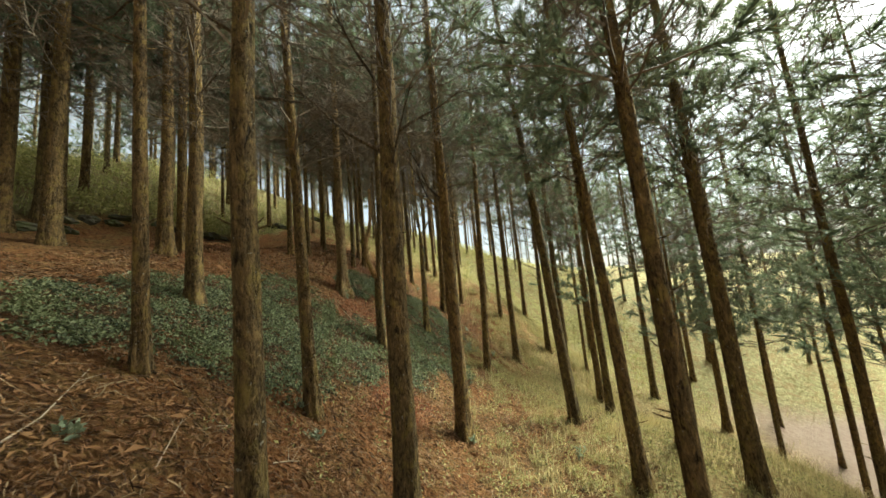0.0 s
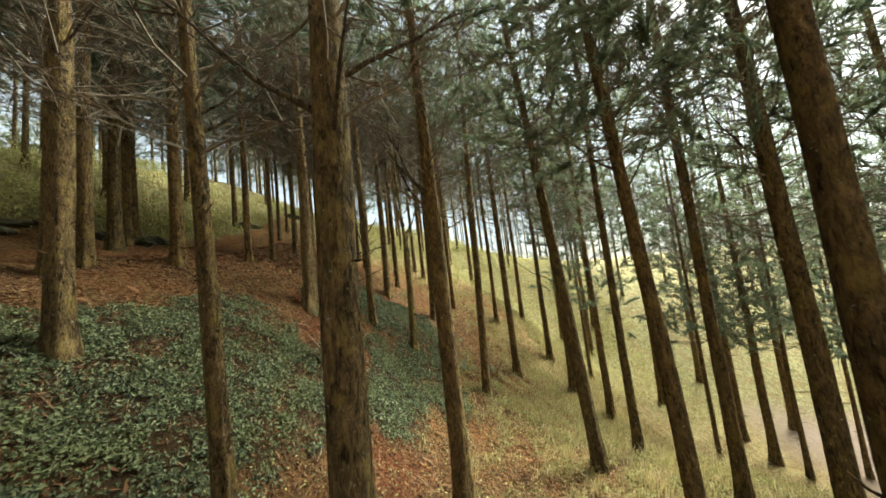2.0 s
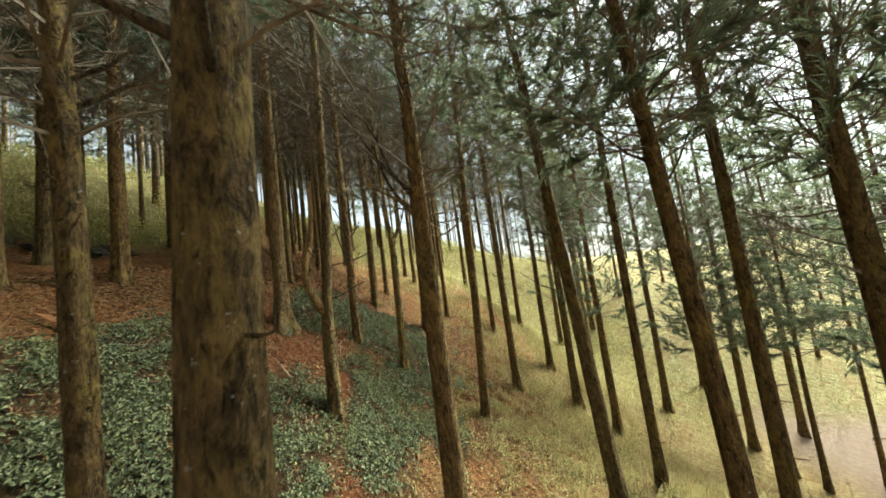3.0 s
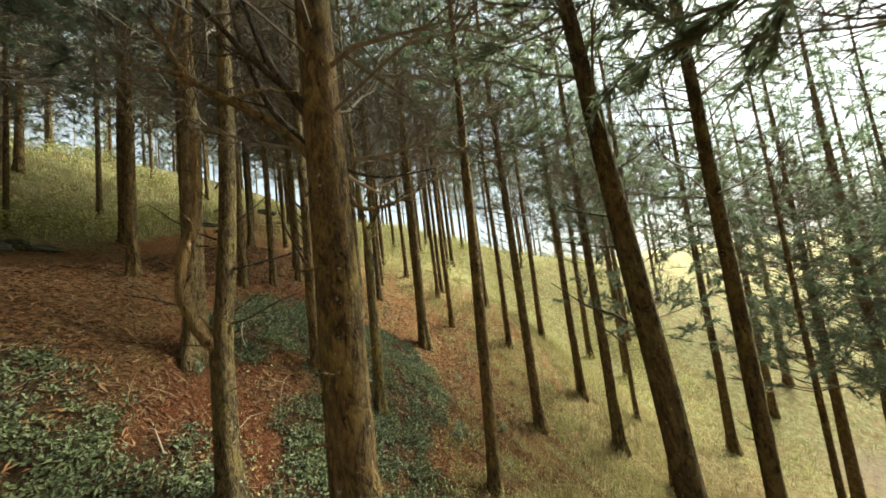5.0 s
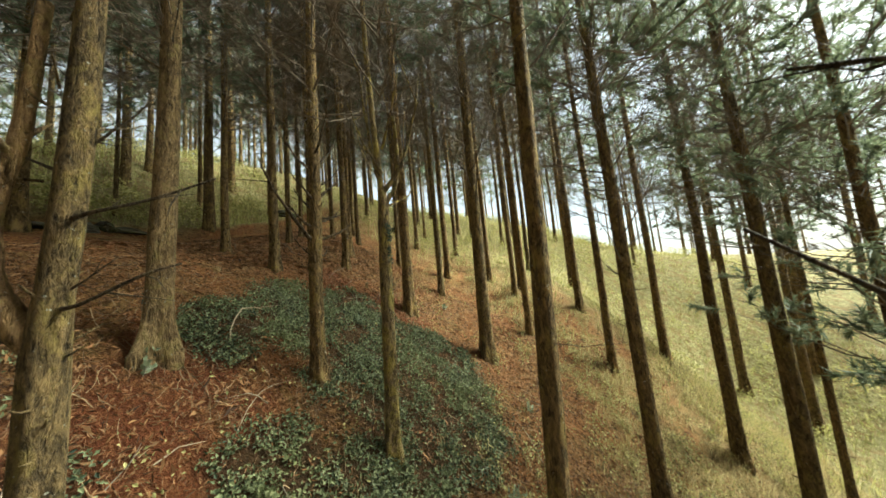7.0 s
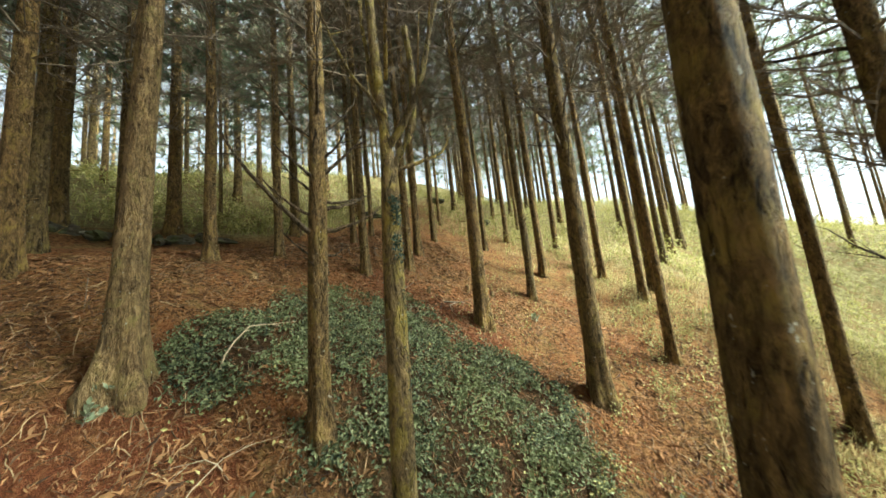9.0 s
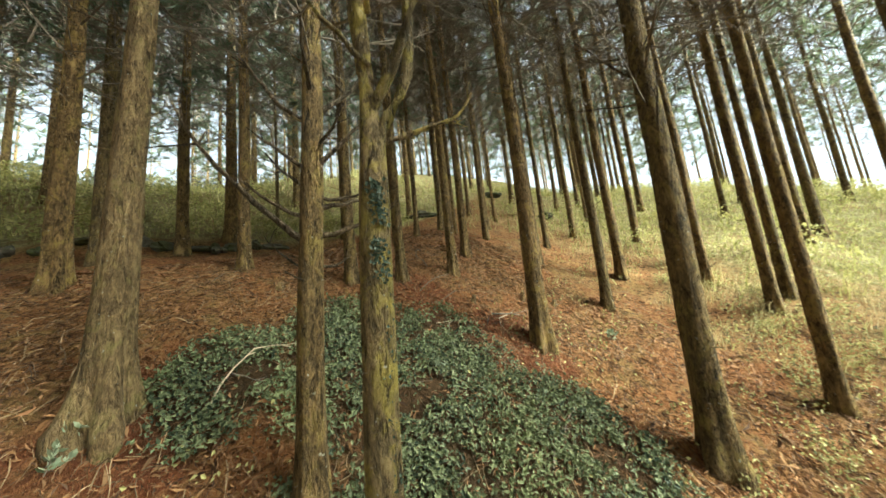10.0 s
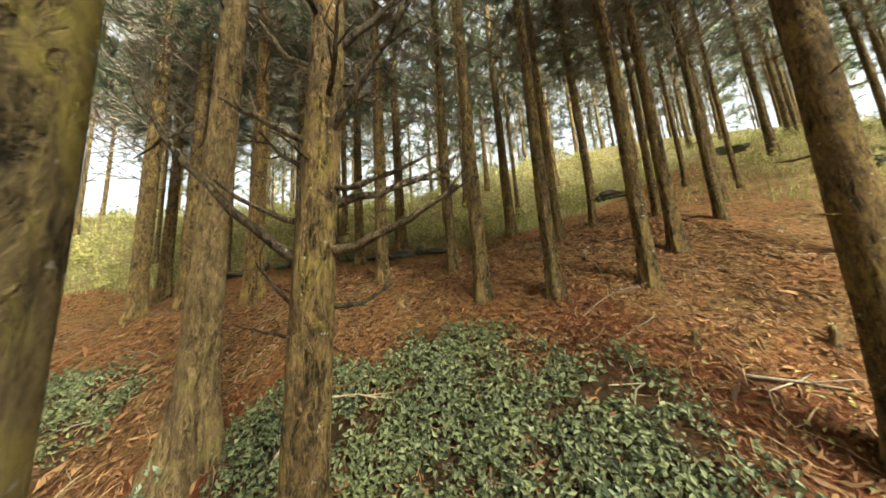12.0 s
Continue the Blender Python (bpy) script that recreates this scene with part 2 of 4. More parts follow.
def wave(x, y, s, seed=0):
    """Cheap smooth noise from -1 to 1."""
    x, y = np.asarray(x, float) * s, np.asarray(y, float) * s
    a = np.sin(1.3 * x + 2.1 * np.sin(0.7 * y + seed) + seed) * np.cos(1.1 * y + 1.7 * np.sin(0.9 * x - seed))
    b = np.sin(2.7 * x - 1.9 * y + 3.1 * seed) * np.sin(2.3 * y + 1.1 * x + seed)
    return 0.65 * a + 0.35 * b


def height(x, y):
    return hill(x, y) + 0.05 * wave(x, y, 1.1, 2) + 0.025 * wave(x, y, 3.7, 5) + 0.022 * wave(x, y, 8.0, 8)


def gz(x, y):
    return float(height(x, y))


def soft_step(v, lo, hi):
    t = np.clip((v - lo) / (hi - lo), 0, 1)
    return t * t * (3 - 2 * t)


# ivy carpets: centre x, y, radii along x and y
IVY_BEDS = [(-5.1, 5.0, 1.0, 1.1), (-5.2, 7.0, 0.9, 1.8), (-3.7, 6.9, 1.2, 1.9), (-4.2, 9.0, 1.3, 1.7), (-2.5, 9.4, 0.9, 1.6),
            (-1.0, 10.9, 0.8, 1.6), (-0.5, 13.1, 0.9, 1.3), (-1.4, 14.8, 1.6, 1.6), (-3.1, 14.5, 1.1, 1.2), (-1.35, 12.2, 0.9, 0.8),
            (-1.0, 16.3, 1.2, 0.9), (-2.6, 15.7, 1.0, 0.8), (-3.5, 13.2, 0.7, 0.8), (-4.8, 10.3, 0.5, 0.6), (0.0, 15.2, 0.8, 1.3), (0.3, 11.6, 0.6, 1.2)]


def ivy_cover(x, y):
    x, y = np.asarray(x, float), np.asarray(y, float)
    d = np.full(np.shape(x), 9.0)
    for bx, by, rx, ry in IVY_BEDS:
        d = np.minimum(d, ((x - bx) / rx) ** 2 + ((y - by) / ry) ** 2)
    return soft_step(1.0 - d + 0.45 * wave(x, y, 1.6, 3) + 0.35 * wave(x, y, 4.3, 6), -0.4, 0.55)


def grass_cover(x, y):
    x, y = np.asarray(x, float), np.asarray(y, float)
    right = soft_step(x + 0.16 * (12 - y) + 0.9 * wave(x, y, 0.7, 4) + 2.4 * wave(x, y, 2.3, 1), 0.8, 5.8)
    far = soft_step(y + 0.25 * x + 1.5 * wave(x, y, 0.6, 9) + 2.0 * wave(x, y, 2.1, 3), 20.0, 27.0)
    left = soft_step(-x + 0.6 * wave(x, y, 0.8, 7), 10.6, 11.4)
    return np.maximum(np.maximum(right, far), left) * (1 - bare_cover(x, y))


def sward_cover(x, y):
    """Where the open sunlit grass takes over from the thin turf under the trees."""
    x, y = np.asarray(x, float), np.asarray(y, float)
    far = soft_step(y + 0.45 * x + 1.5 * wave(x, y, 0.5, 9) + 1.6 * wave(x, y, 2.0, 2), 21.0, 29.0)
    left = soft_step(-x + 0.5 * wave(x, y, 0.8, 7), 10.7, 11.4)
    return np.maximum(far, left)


def bare_cover(x, y):
    x, y = np.asarray(x, float), np.asarray(y, float)
    return soft_step(x - 0.12 * (y - 12) + 0.8 * wave(x, y, 0.5, 5), 14.4, 16.6) * soft_step(-x, -27, -22) * soft_step(21 + 0.9 * wave(x, y, 0.5, 1) - y, 0, 3)


# fresh red litter: centre x, y, radii
RUST_BEDS = [(-2.5, 11.0, 1.3, 1.1), (-3.5, 12.4, 0.9, 0.6), (-2.2, 12.4, 0.5, 0.4), (-1.2, 8.4, 0.8, 1.0), (-2.2, 17.0, 0.9, 0.8), (-3.6, 16.4, 0.8, 0.7)]


def rust_cover(x, y):
    x, y = np.asarray(x, float), np.asarray(y, float)
    d = np.full(np.shape(x), 9.0)
    for bx, by, rx, ry in RUST_BEDS:
        d = np.minimum(d, ((x - bx) / rx) ** 2 + ((y - by) / ry) ** 2)
    return soft_step(1.0 - d + 0.5 * wave(x, y, 2.1, 7) + 0.4 * wave(x, y, 5.3, 2), -0.5, 0.7)


def link_mesh(name, verts, faces, material, parent=None, label="", smooth=False):
    me = bpy.data.meshes.new(name)
    me.from_pydata([tuple(v) for v in verts], [], [tuple(f) for f in faces])
    me.materials.append(material)
    if smooth:
        me.shade_smooth()
    ob = new(name, me)
    ob.parent = parent
    if label:
        ob["label"] = label
    return ob


def part(name, bm, material, parent, label=""):
    """Links a bmesh as one mesh object under a thing or a part."""
    me = bpy.data.meshes.new(name)
    bm.to_mesh(me)
    bm.free()
    me.materials.append(material)
    me.shade_smooth()
    ob = new(name, me)
    ob.parent = parent
    if label:
        ob["label"] = label
    return ob


def spread(lo, hi, step, far, grow=1.22):
    """Coordinates close together between lo and hi, wider and wider out to far."""
    mid = list(np.arange(lo, hi + step / 2, step))
    out, d, v = [], step, hi
    while v < far:
        d *= grow
        v += d
        out.append(v)
    back, d, v = [], step, lo
    while v > -far:
        d *= grow
        v -= d
        back.append(v)
    return np.array(back[::-1] + mid + out)


def build_ground():
    xs, ys = spread(-12.5, 11.0, 0.11, 900), spread(-1.0, 25.0, 0.11, 900)
    gx, gy = np.meshgrid(xs, ys)
    zz = height(gx, gy)
    nx, ny = len(xs), len(ys)
    verts = np.stack([gx.ravel(), gy.ravel(), zz.ravel()], 1)
    i = np.arange(nx * ny).reshape(ny, nx)
    faces = np.stack([i[:-1, :-1].ravel(), i[:-1, 1:].ravel(), i[1:, 1:].ravel(), i[1:, :-1].ravel()], 1)
    ob = link_mesh("ground", verts.tolist(), faces.tolist(), GROUND, smooth=True)
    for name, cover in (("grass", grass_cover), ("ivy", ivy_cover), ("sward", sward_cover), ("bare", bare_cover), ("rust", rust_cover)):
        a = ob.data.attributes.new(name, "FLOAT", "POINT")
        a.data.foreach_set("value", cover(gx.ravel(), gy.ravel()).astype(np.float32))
    tagged(ob, "steep forest floor of red-brown needle litter turning to dry grass", "ground", kind="structure")


build_ground()


# ---- building blocks for plants ----
def unit(v):
    return v / max(1e-9, float(np.linalg.norm(v)))


def tube(points, radii, sides, verts, faces, cap=True):
    """Adds a tapering tube along points to verts and faces."""
    points = [np.asarray(p, float) for p in points]
    start = len(verts)
    for i, p in enumerate(points):
        d = unit(points[min(i + 1, len(points) - 1)] - points[max(i - 1, 0)])
        side = unit(np.cross(d, (0.31, 0.17, 0.94) if abs(d[2]) < 0.9 else (1.0, 0.1, 0.0)))
        up = np.cross(side, d)
        for s in range(sides):
            a = 2 * math.pi * s / sides
            verts.append(p + radii[i] * (math.cos(a) * side + math.sin(a) * up))
    for i in range(len(points) - 1):
        for s in range(sides):
            a, b = start + i * sides + s, start + i * sides + (s + 1) % sides
            faces.append((a, b, b + sides, a + sides))
    if cap:
        faces.append(tuple(range(start + (len(points) - 1) * sides, start + len(points) * sides)))


def bough(rng, start, az, el, length, n=6, lift=0.25, wander=0.12):
    """A bent line of points that leaves start at azimuth az and slope el (radians)."""
    pts = [np.asarray(start, float)]
    for i in range(n):
        e = el + lift * i / n + rng.uniform(-wander, wander)
        a = az + rng.uniform(-wander, wander)
        pts.append(pts[-1] + length / n * np.array((math.cos(a) * math.cos(e), math.sin(a) * math.cos(e), math.sin(e))))
    return pts


def along(pts, f):
    f *= len(pts) - 1
    i = min(int(f), len(pts) - 2)
    return pts[i] + (pts[i + 1] - pts[i]) * (f - i), unit(pts[i + 1] - pts[i])


def turned(rng, d, amount):
    return unit(d + rng.normal(0, 1, 3) * amount)


def sliver(p, d, length, half, rng, verts, faces):
    """One thin pointed blade."""
    s = unit(np.cross(d, rng.normal(0, 1, 3))) * half
    i = len(verts)
    verts += [p - s, p + s, p + d * length]
    faces.append((i, i + 1, i + 2))


def needle_tuft(rng, p, d, count, size, half, verts, faces):
    for _ in range(count):
        sliver(p + d * rng.uniform(-0.16, 0.12), turned(rng, d, 0.6), size * rng.uniform(0.5, 1.2), half * rng.uniform(0.6, 1.3), rng, verts, faces)


def mesh_of(name, verts, faces, material, smooth=False):
    me = bpy.data.meshes.new(name)
    me.from_pydata([tuple(map(float, v)) for v in verts], [], faces)
    me.materials.append(material)
    if smooth:
        me.shade_smooth()
    return me


TOP = 19.0


def trunk_mesh(seed, dia, sides, rings, material, old=0.0, stub=True, kink=(0, 0, 0, 1)):
    """A tapered trunk with root flare, buttress lobes, furrowed bark and snags; origin at the ground line."""
    rng = np.random.default_rng(seed)
    verts, faces = [], []
    lobes = rng.integers(4, 7)
    ph = rng.uniform(0, 6.28, 6)
    bend = rng.uniform(-1, 1, 4)
    zs = np.concatenate([np.linspace(-0.7, 1.2, rings // 3), np.linspace(1.2, TOP, rings - rings // 3 + 1)[1:]])
    for z in zs:
        zz = max(z, 0.0)
        r = dia / 2 * max(0.16, 1.03 - 0.046 * zz)
        r *= 1 + (0.42 + 0.4 * old) * math.exp(-(zz + 0.05) / 0.28)
        cx = 0.014 * (bend[0] * math.sin(0.55 * zz) + bend[1] * math.sin(1.3 * zz))
        cy = 0.014 * (bend[2] * math.sin(0.6 * zz) + bend[3] * math.sin(1.2 * zz))
        if kink[0]:
            over = 3.0 * math.tanh(max(0.0, z - kink[0]) / 3.0)
            cx, cy = cx + kink[1] * over, cy + kink[2] * over
            r *= 1 - (1 - kink[3]) * min(1.0, max(0.0, (z - kink[0] + 0.1) / 0.35))
        for s in range(sides):
            a = 2 * math.pi * s / sides
            lobe = 1 + (0.2 + 0.15 * old) * math.exp(-zz / 0.75) * math.cos(lobes * a + ph[0] + 0.3 * zz) + 0.04 * math.sin(2 * a + ph[1] + 0.4 * zz)
            n = noise.noise(Vector((math.cos(a) * 3.2 + seed, math.sin(a) * 3.2, zz * 0.9)))
            f = noise.noise(Vector((math.cos(a) * 8, math.sin(a) * 8 + seed, zz * 2.2)))
            rr = r * (lobe + (0.07 + 0.06 * old) * n + 0.055 * f)
            verts.append((cx + rr * math.cos(a), cy + rr * math.sin(a), z))
    m = len(zs)
    for i in range(m - 1):
        for s in range(sides):
            a, b = i * sides + s, i * sides + (s + 1) % sides
            faces.append((a, b, b + sides, a + sides))
    if stub:
        for _ in range(rng.integers(10, 18)):
            z = rng.uniform(1.0, 5.0)
            a = rng.uniform(0, 6.28)
            r = dia / 2 * (1.0 - 0.056 * z)
            p = np.array((r * 0.7 * math.cos(a), r * 0.7 * math.sin(a), z))
            tube(bough(rng, p, a, rng.uniform(-0.1, 0.6), rng.uniform(0.08, 0.3), 2), (0.013, 0.01, 0.005), 4, verts, faces)
    return mesh_of("trunk", verts, faces, material, True)


def dead_zone_mesh(seed, z0, z1, count, reach, twigs, sub, half):
    """The bare lower branches: many thin upswept dead boughs with twigs."""
    rng = np.random.default_rng(seed)
    verts, faces = [], []
    for i in range(count):
        z = z0 + (z1 - z0) * (i / count) ** 0.75 + rng.uniform(-0.2, 0.2)
        az = i * 2.4 + rng.uniform(-0.6, 0.6)
        ln = reach * rng.uniform(0.45, 1.1)
        pts = bough(rng, (0, 0, z), az, rng.uniform(0.0, 0.75), ln, 4, rng.uniform(-0.2, 0.6), 0.16)
        r = rng.uniform(0.011, 0.022)
        tube(pts, np.linspace(r, 0.003, len(pts)), 3, verts, faces, False)
        for j in range(twigs + rng.integers(-2, 3)):
            p, d = along(pts, rng.uniform(0.2, 1.0))
            w = turned(rng, d + np.array((0, 0, 0.15)), 0.5)
            e = ln * rng.uniform(0.18, 0.45)
            sliver(p, w, e, half, rng, verts, faces)
            for _ in range(sub):
                f = rng.uniform(0.3, 0.9)
                sliver(p + w * e * f, turned(rng, w, 0.55), e * rng.uniform(0.3, 0.7), half * 0.8, rng, verts, faces)
    return mesh_of("lower_canopy", verts, faces, DEADWOOD)


def crown_mesh(seed, z0, z1, reach, count, tufts, per, size, half, material, thin=0.35):
    """Living boughs with their needles, closest together low in the crown."""
    rng = np.random.default_rng(seed)
    bv, bf, nv, nf = [], [], [], []
    for i in range(count):
        f = ((i + rng.uniform(0, 1)) / count) ** 1.7
        z = z0 + (z1 - z0) * f
        ln = reach * (1 - 0.72 * f ** 1.6) * rng.uniform(0.65, 1.15)
        az = i * 2.4 + rng.uniform(-0.5, 0.5)
        pts = bough(rng, (0, 0, z), az, rng.uniform(0.05, 0.45) + 0.35 * f, ln, 4, rng.uniform(-0.15, 0.5), 0.14)
        tube(pts, np.linspace(0.022 - 0.012 * f, 0.004, len(pts)), 3, bv, bf, False)
        clumps = [along(pts, 0.3 + 0.7 * (k + rng.uniform(0, 1)) / 3) for k in range(3)]
        sides = [turned(rng, d, 0.55) for _, d in clumps]
        for j in range(tufts if f < 0.4 else max(1, round(tufts * thin))):
            p, d = clumps[j % 3]
            w = turned(rng, sides[j % 3], 0.22)
            ln2 = rng.uniform(0.12, 0.6)
            q = p + w * ln2
            sliver(p, w, ln2, 0.006, rng, bv, bf)
            needle_tuft(rng, q, w, per, size, half, nv, nf)
            needle_tuft(rng, p + (q - p) * 0.5, w, per // 2, size * 0.8, half, nv, nf)
    return mesh_of("crown", bv, bf, DEADWOOD), mesh_of("needles", nv, nf, material)


CROWNS = [crown_mesh(11 + i, 8.6 + 0.5 * i, TOP + 0.4, 2.6, 40, 7, 16, 0.32, 0.017, NEEDLES, 0.2) for i in range(4)]
FAR_CROWNS = [crown_mesh(21 + i, 8.4 + 0.5 * i, TOP + 0.4, 2.5, 22, 7, 15, 0.36, 0.018, NEEDLES, 0.1) for i in range(4)]
LEFT_CROWNS = [crown_mesh(81 + i, 6.4 + 0.5 * i, TOP + 0.4, 2.6, 50, 6, 15, 0.4, 0.021, NEEDLES, 0.4) for i in range(3)]
# valley-side crowns wear the needle colour with light painted in
SIDE_CROWNS = [crown_mesh(26 + i, 8.0 + 0.4 * i, TOP + 0.8, 2.2, 46, 10, 24, 0.22, 0.015, NEEDLES_LIT, 0.4) for i in range(3)]
EDGE_CROWNS = [crown_mesh(31 + i, 5.2 + 0.8 * i, TOP + 0.2, 2.7, 60, 9, 22, 0.22, 0.016, NEEDLES_LIT, 0.5) for i in range(2)]
DISTANT_CROWNS = [crown_mesh(41 + i, 5.0 + 0.6 * i, TOP + 0.4, 2.8, 26, 5, 9, 0.7, 0.035, NEEDLES) for i in range(3)]
DEAD_ZONES = [dead_zone_mesh(51 + i, 4.2 + 0.3 * i, 10.0, 66, 2.4, 13, 3, 0.0075) for i in range(4)]
FAR_ZONES = [dead_zone_mesh(61 + i, 4.4 + 0.4 * i, 10.0, 38, 2.4, 9, 3, 0.015) for i in range(3)]
DISTANT_ZONES = [dead_zone_mesh(66 + i, 3.6 + 0.4 * i, 9.5, 36, 2.5, 7, 2, 0.018) for i in range(2)]
FAR_TRUNKS = [trunk_mesh(71 + i, 0.26, 10, 20, BARK, stub=False) for i in range(4)]


def pine(x, y, dia, seed, look_of="plain", lean=(0.0, 0.0), scale=1.0, bare=0.0, kink=(0, 0, 0, 1), snags=True, drop=0.0):
    """One pine: an Empty at its foot with trunk, bare lower canopy and crown."""
    labels = {
        "plain": "tall straight pine with furrowed grey-brown bark and bare lower branches",
        "old": "stout old pine with flaking pale brown bark and flared roots",
        "lichen": "pine with yellow lichen and climbing ivy on its brown bark",
        "edge": "slender pine on the grassy slope with pale green feathery boughs",
        "far": "slim pine trunk in the depth of the plantation",
    }
    root = tagged(new("pine_tree"), labels[look_of], "tree", "pines of the plantation")
    tilt = Vector((0, 0, 1)).rotation_difference(Vector((lean[0], lean[1], 1))).to_matrix().to_4x4()
    spin = (seed * 2.399) % 6.283
    root.matrix_basis = Matrix.Translation((x, y, gz(x, y))) @ tilt
    root.scale = (scale, scale, scale)
    turn = Matrix.Rotation(spin, 4, "Z")
    if look_of == "far":
        trunk = new("trunk", FAR_TRUNKS[seed % 4])
        trunk.matrix_basis = turn @ Matrix.Diagonal((dia / 0.26, dia / 0.26, 1, 1))
    else:
        near = y < 19 and -8 < x < 7
        mat = {"old": BARK_OLD, "lichen": BARK_LICHEN}.get(look_of, BARK)
        trunk = new("trunk", trunk_mesh(seed, dia, 26 if near else 14, 60 if near else 30, mat, 1.0 if look_of == "old" else 0.0, snags and look_of != "lichen", kink))
    trunk.parent = root
    close = look_of not in ("edge", "far") and -7.5 < x < 7.5 and y < 20.5
    distant = x < -17 or y > 30 or x > 17.5
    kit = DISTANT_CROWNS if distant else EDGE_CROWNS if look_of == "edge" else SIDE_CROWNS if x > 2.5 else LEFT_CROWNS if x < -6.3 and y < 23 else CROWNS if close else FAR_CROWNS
    zones = DISTANT_ZONES if distant or x < -9 else DEAD_ZONES if close else FAR_ZONES
    zone = zones[(seed // 2) % len(zones)]
    crown = kit[seed % len(kit)]
    for name, data in (("lower_canopy", zone), ("crown", crown[0])):
        ob = new(name, data)
        ob.parent = root
        low = -0.8 if x < -9 else -1.0 if x < -4.5 else 0.0
        if x > -1 and y > 18:
            low = 2.4 if name == "crown" else 0.9
        if name == "crown":
            low -= drop
        ob.matrix_basis = Matrix.Translation((0, 0, low + (bare if name == "lower_canopy" else 0.0))) @ turn
        ob["label"] = "tangle of bare dead twigs" if name == "lower_canopy" else "upswept living boughs of the crown"
        if name == "crown":
            green = new("needles", crown[1])
            green.parent = ob
            green["label"] = "grey-green pine needles"
    return root


def add_twigs(limb, side, material):
    """Each side twig of a limb as a mesh of its own."""
    for pts, radii in side:
        verts, faces = [], []
        tube(pts, radii, 5, verts, faces)
        twig = new("twig", mesh_of("twig", verts, faces, material, True))
        twig.parent = limb


def dead_limb(tree, z, az, el, length, radius, lift=0.3, twigs=3, seed=1, wander=0.14, material=None):
    """A dead limb of its own on a tree, azimuth and slope in degrees."""
    rng = np.random.default_rng(seed)
    verts, faces = [], []
    pts = bough(rng, (0, 0, z), radians(az), radians(el), length, 8, lift, wander)
    tube(pts, np.linspace(radius, radius * 0.28, len(pts)) * np.array([1 + 0.12 * (i % 2) for i in range(len(pts))]), 7, verts, faces)
    side = []
    for _ in range(twigs):
        p, d = along(pts, rng.uniform(0.3, 0.95))
        w = turned(rng, d, 0.5)
        ln = length * rng.uniform(0.15, 0.4)
        side.append(([p, p + w * ln * 0.5 + rng.normal(0, 0.02, 3), p + w * ln], (radius * 0.35, radius * 0.25, radius * 0.1)))
    ob = new("dead_limb", mesh_of("dead_limb", verts, faces, material or BARK_LIMB, True))
    ob.parent = tree
    add_twigs(ob, side, material or BARK_LIMB)
    return ob


def shaped_limb(tree, points, thick, thin, seed=1, twigs=0, material=None):
    """A limb through given places, as offsets from the foot of the tree."""
    rng = np.random.default_rng(seed)
    back = tree.matrix_basis.to_3x3().inverted()
    pts = [np.array(back @ Vector(p)) for p in points]
    fine = []
    for i in range(len(pts) - 1):
        p0, p1, p2, p3 = pts[max(i - 1, 0)], pts[i], pts[i + 1], pts[min(i + 2, len(pts) - 1)]
        for f in (0.0, 0.33, 0.67):
            fine.append(0.5 * (2 * p1 + (p2 - p0) * f + (2 * p0 - 5 * p1 + 4 * p2 - p3) * f * f + (3 * p1 - p0 - 3 * p2 + p3) * f ** 3))
    fine.append(pts[-1])
    verts, faces = [], []
    radii = np.linspace(thick, thin, len(fine)) * rng.uniform(0.86, 1.14, len(fine))
    tube(fine, radii, 9, verts, faces)
    side = []
    for _ in range(twigs):
        p, d = along(fine, rng.uniform(0.25, 0.95))
        w = turned(rng, d, 0.6)
        ln = rng.uniform(0.15, 0.45)
        side.append(([p, p + w * ln * 0.5 + rng.normal(0, 0.02, 3), p + w * ln], (thin * 0.7 + 0.003, thin * 0.5 + 0.002, 0.002)))
    ob = new("dead_limb", mesh_of("dead_limb", verts, faces, material or BARK_LIMB, True))
    ob.parent = tree
    add_twigs(ob, side, material or BARK_LIMB)
    return ob


# ---- pines close to the way ----
P1 = pine(-1.66, 3.09, 0.24, 101)
P2 = pine(-0.58, 4.52, 0.33, 102, lean=(0.020, 0.009))
P3 = pine(-3.87, 4.40, 0.18, 103, lean=(-0.014, -0.013))
P4 = pine(-2.29, 5.87, 0.22, 104, lean=(-0.034, -0.003))
P5 = pine(0.34, 8.25, 0.34, 105, lean=(0.002, 0.005), bare=1.2)
P6 = pine(3.60, 9.74, 0.31, 106, lean=(-0.051, 0.042), bare=2.2, snags=False)
P7 = pine(-5.03, 6.76, 0.3, 107)
P8 = pine(1.58, 12.92, 0.26, 108, lean=(0.041, -0.009), bare=2.4, snags=False)
P9 = pine(3.44, 16.16, 0.31, 109, lean=(-0.009, -0.006))
P10 = pine(-1.94, 10.36, 0.28, 110, lean=(0.006, 0.003), bare=0.6, kink=(2.13, 0.08, 0.03, 0.85))
P11 = pine(3.80, 7.01, 0.28, 111, lean=(-0.035, 0.030), bare=1.2, drop=1.3)
pine(2.68, 3.79, 0.25, 112, lean=(-0.006, 0.018), bare=2.4, drop=1.5)
P13 = pine(6.07, 6.93, 0.33, 113, lean=(-0.013, 0.013), bare=0.4, drop=2.6)
P14 = pine(-0.70, 13.49, 0.235, 114, "lichen", lean=(0.021, 0.026), bare=1.0, kink=(3.9, -0.1, -0.02, 0.55))
P15 = pine(-2.06, 13.57, 0.25, 115, lean=(-0.007, 0.037))
P16 = pine(-3.64, 12.12, 0.34, 116, "old", lean=(-0.002, 0.027))
P17 = pine(0.12, 17.66, 0.37, 117, lean=(0.014, 0.005))
P18 = pine(-2.02, 17.53, 0.31, 118, lean=(0.005, 0.000))

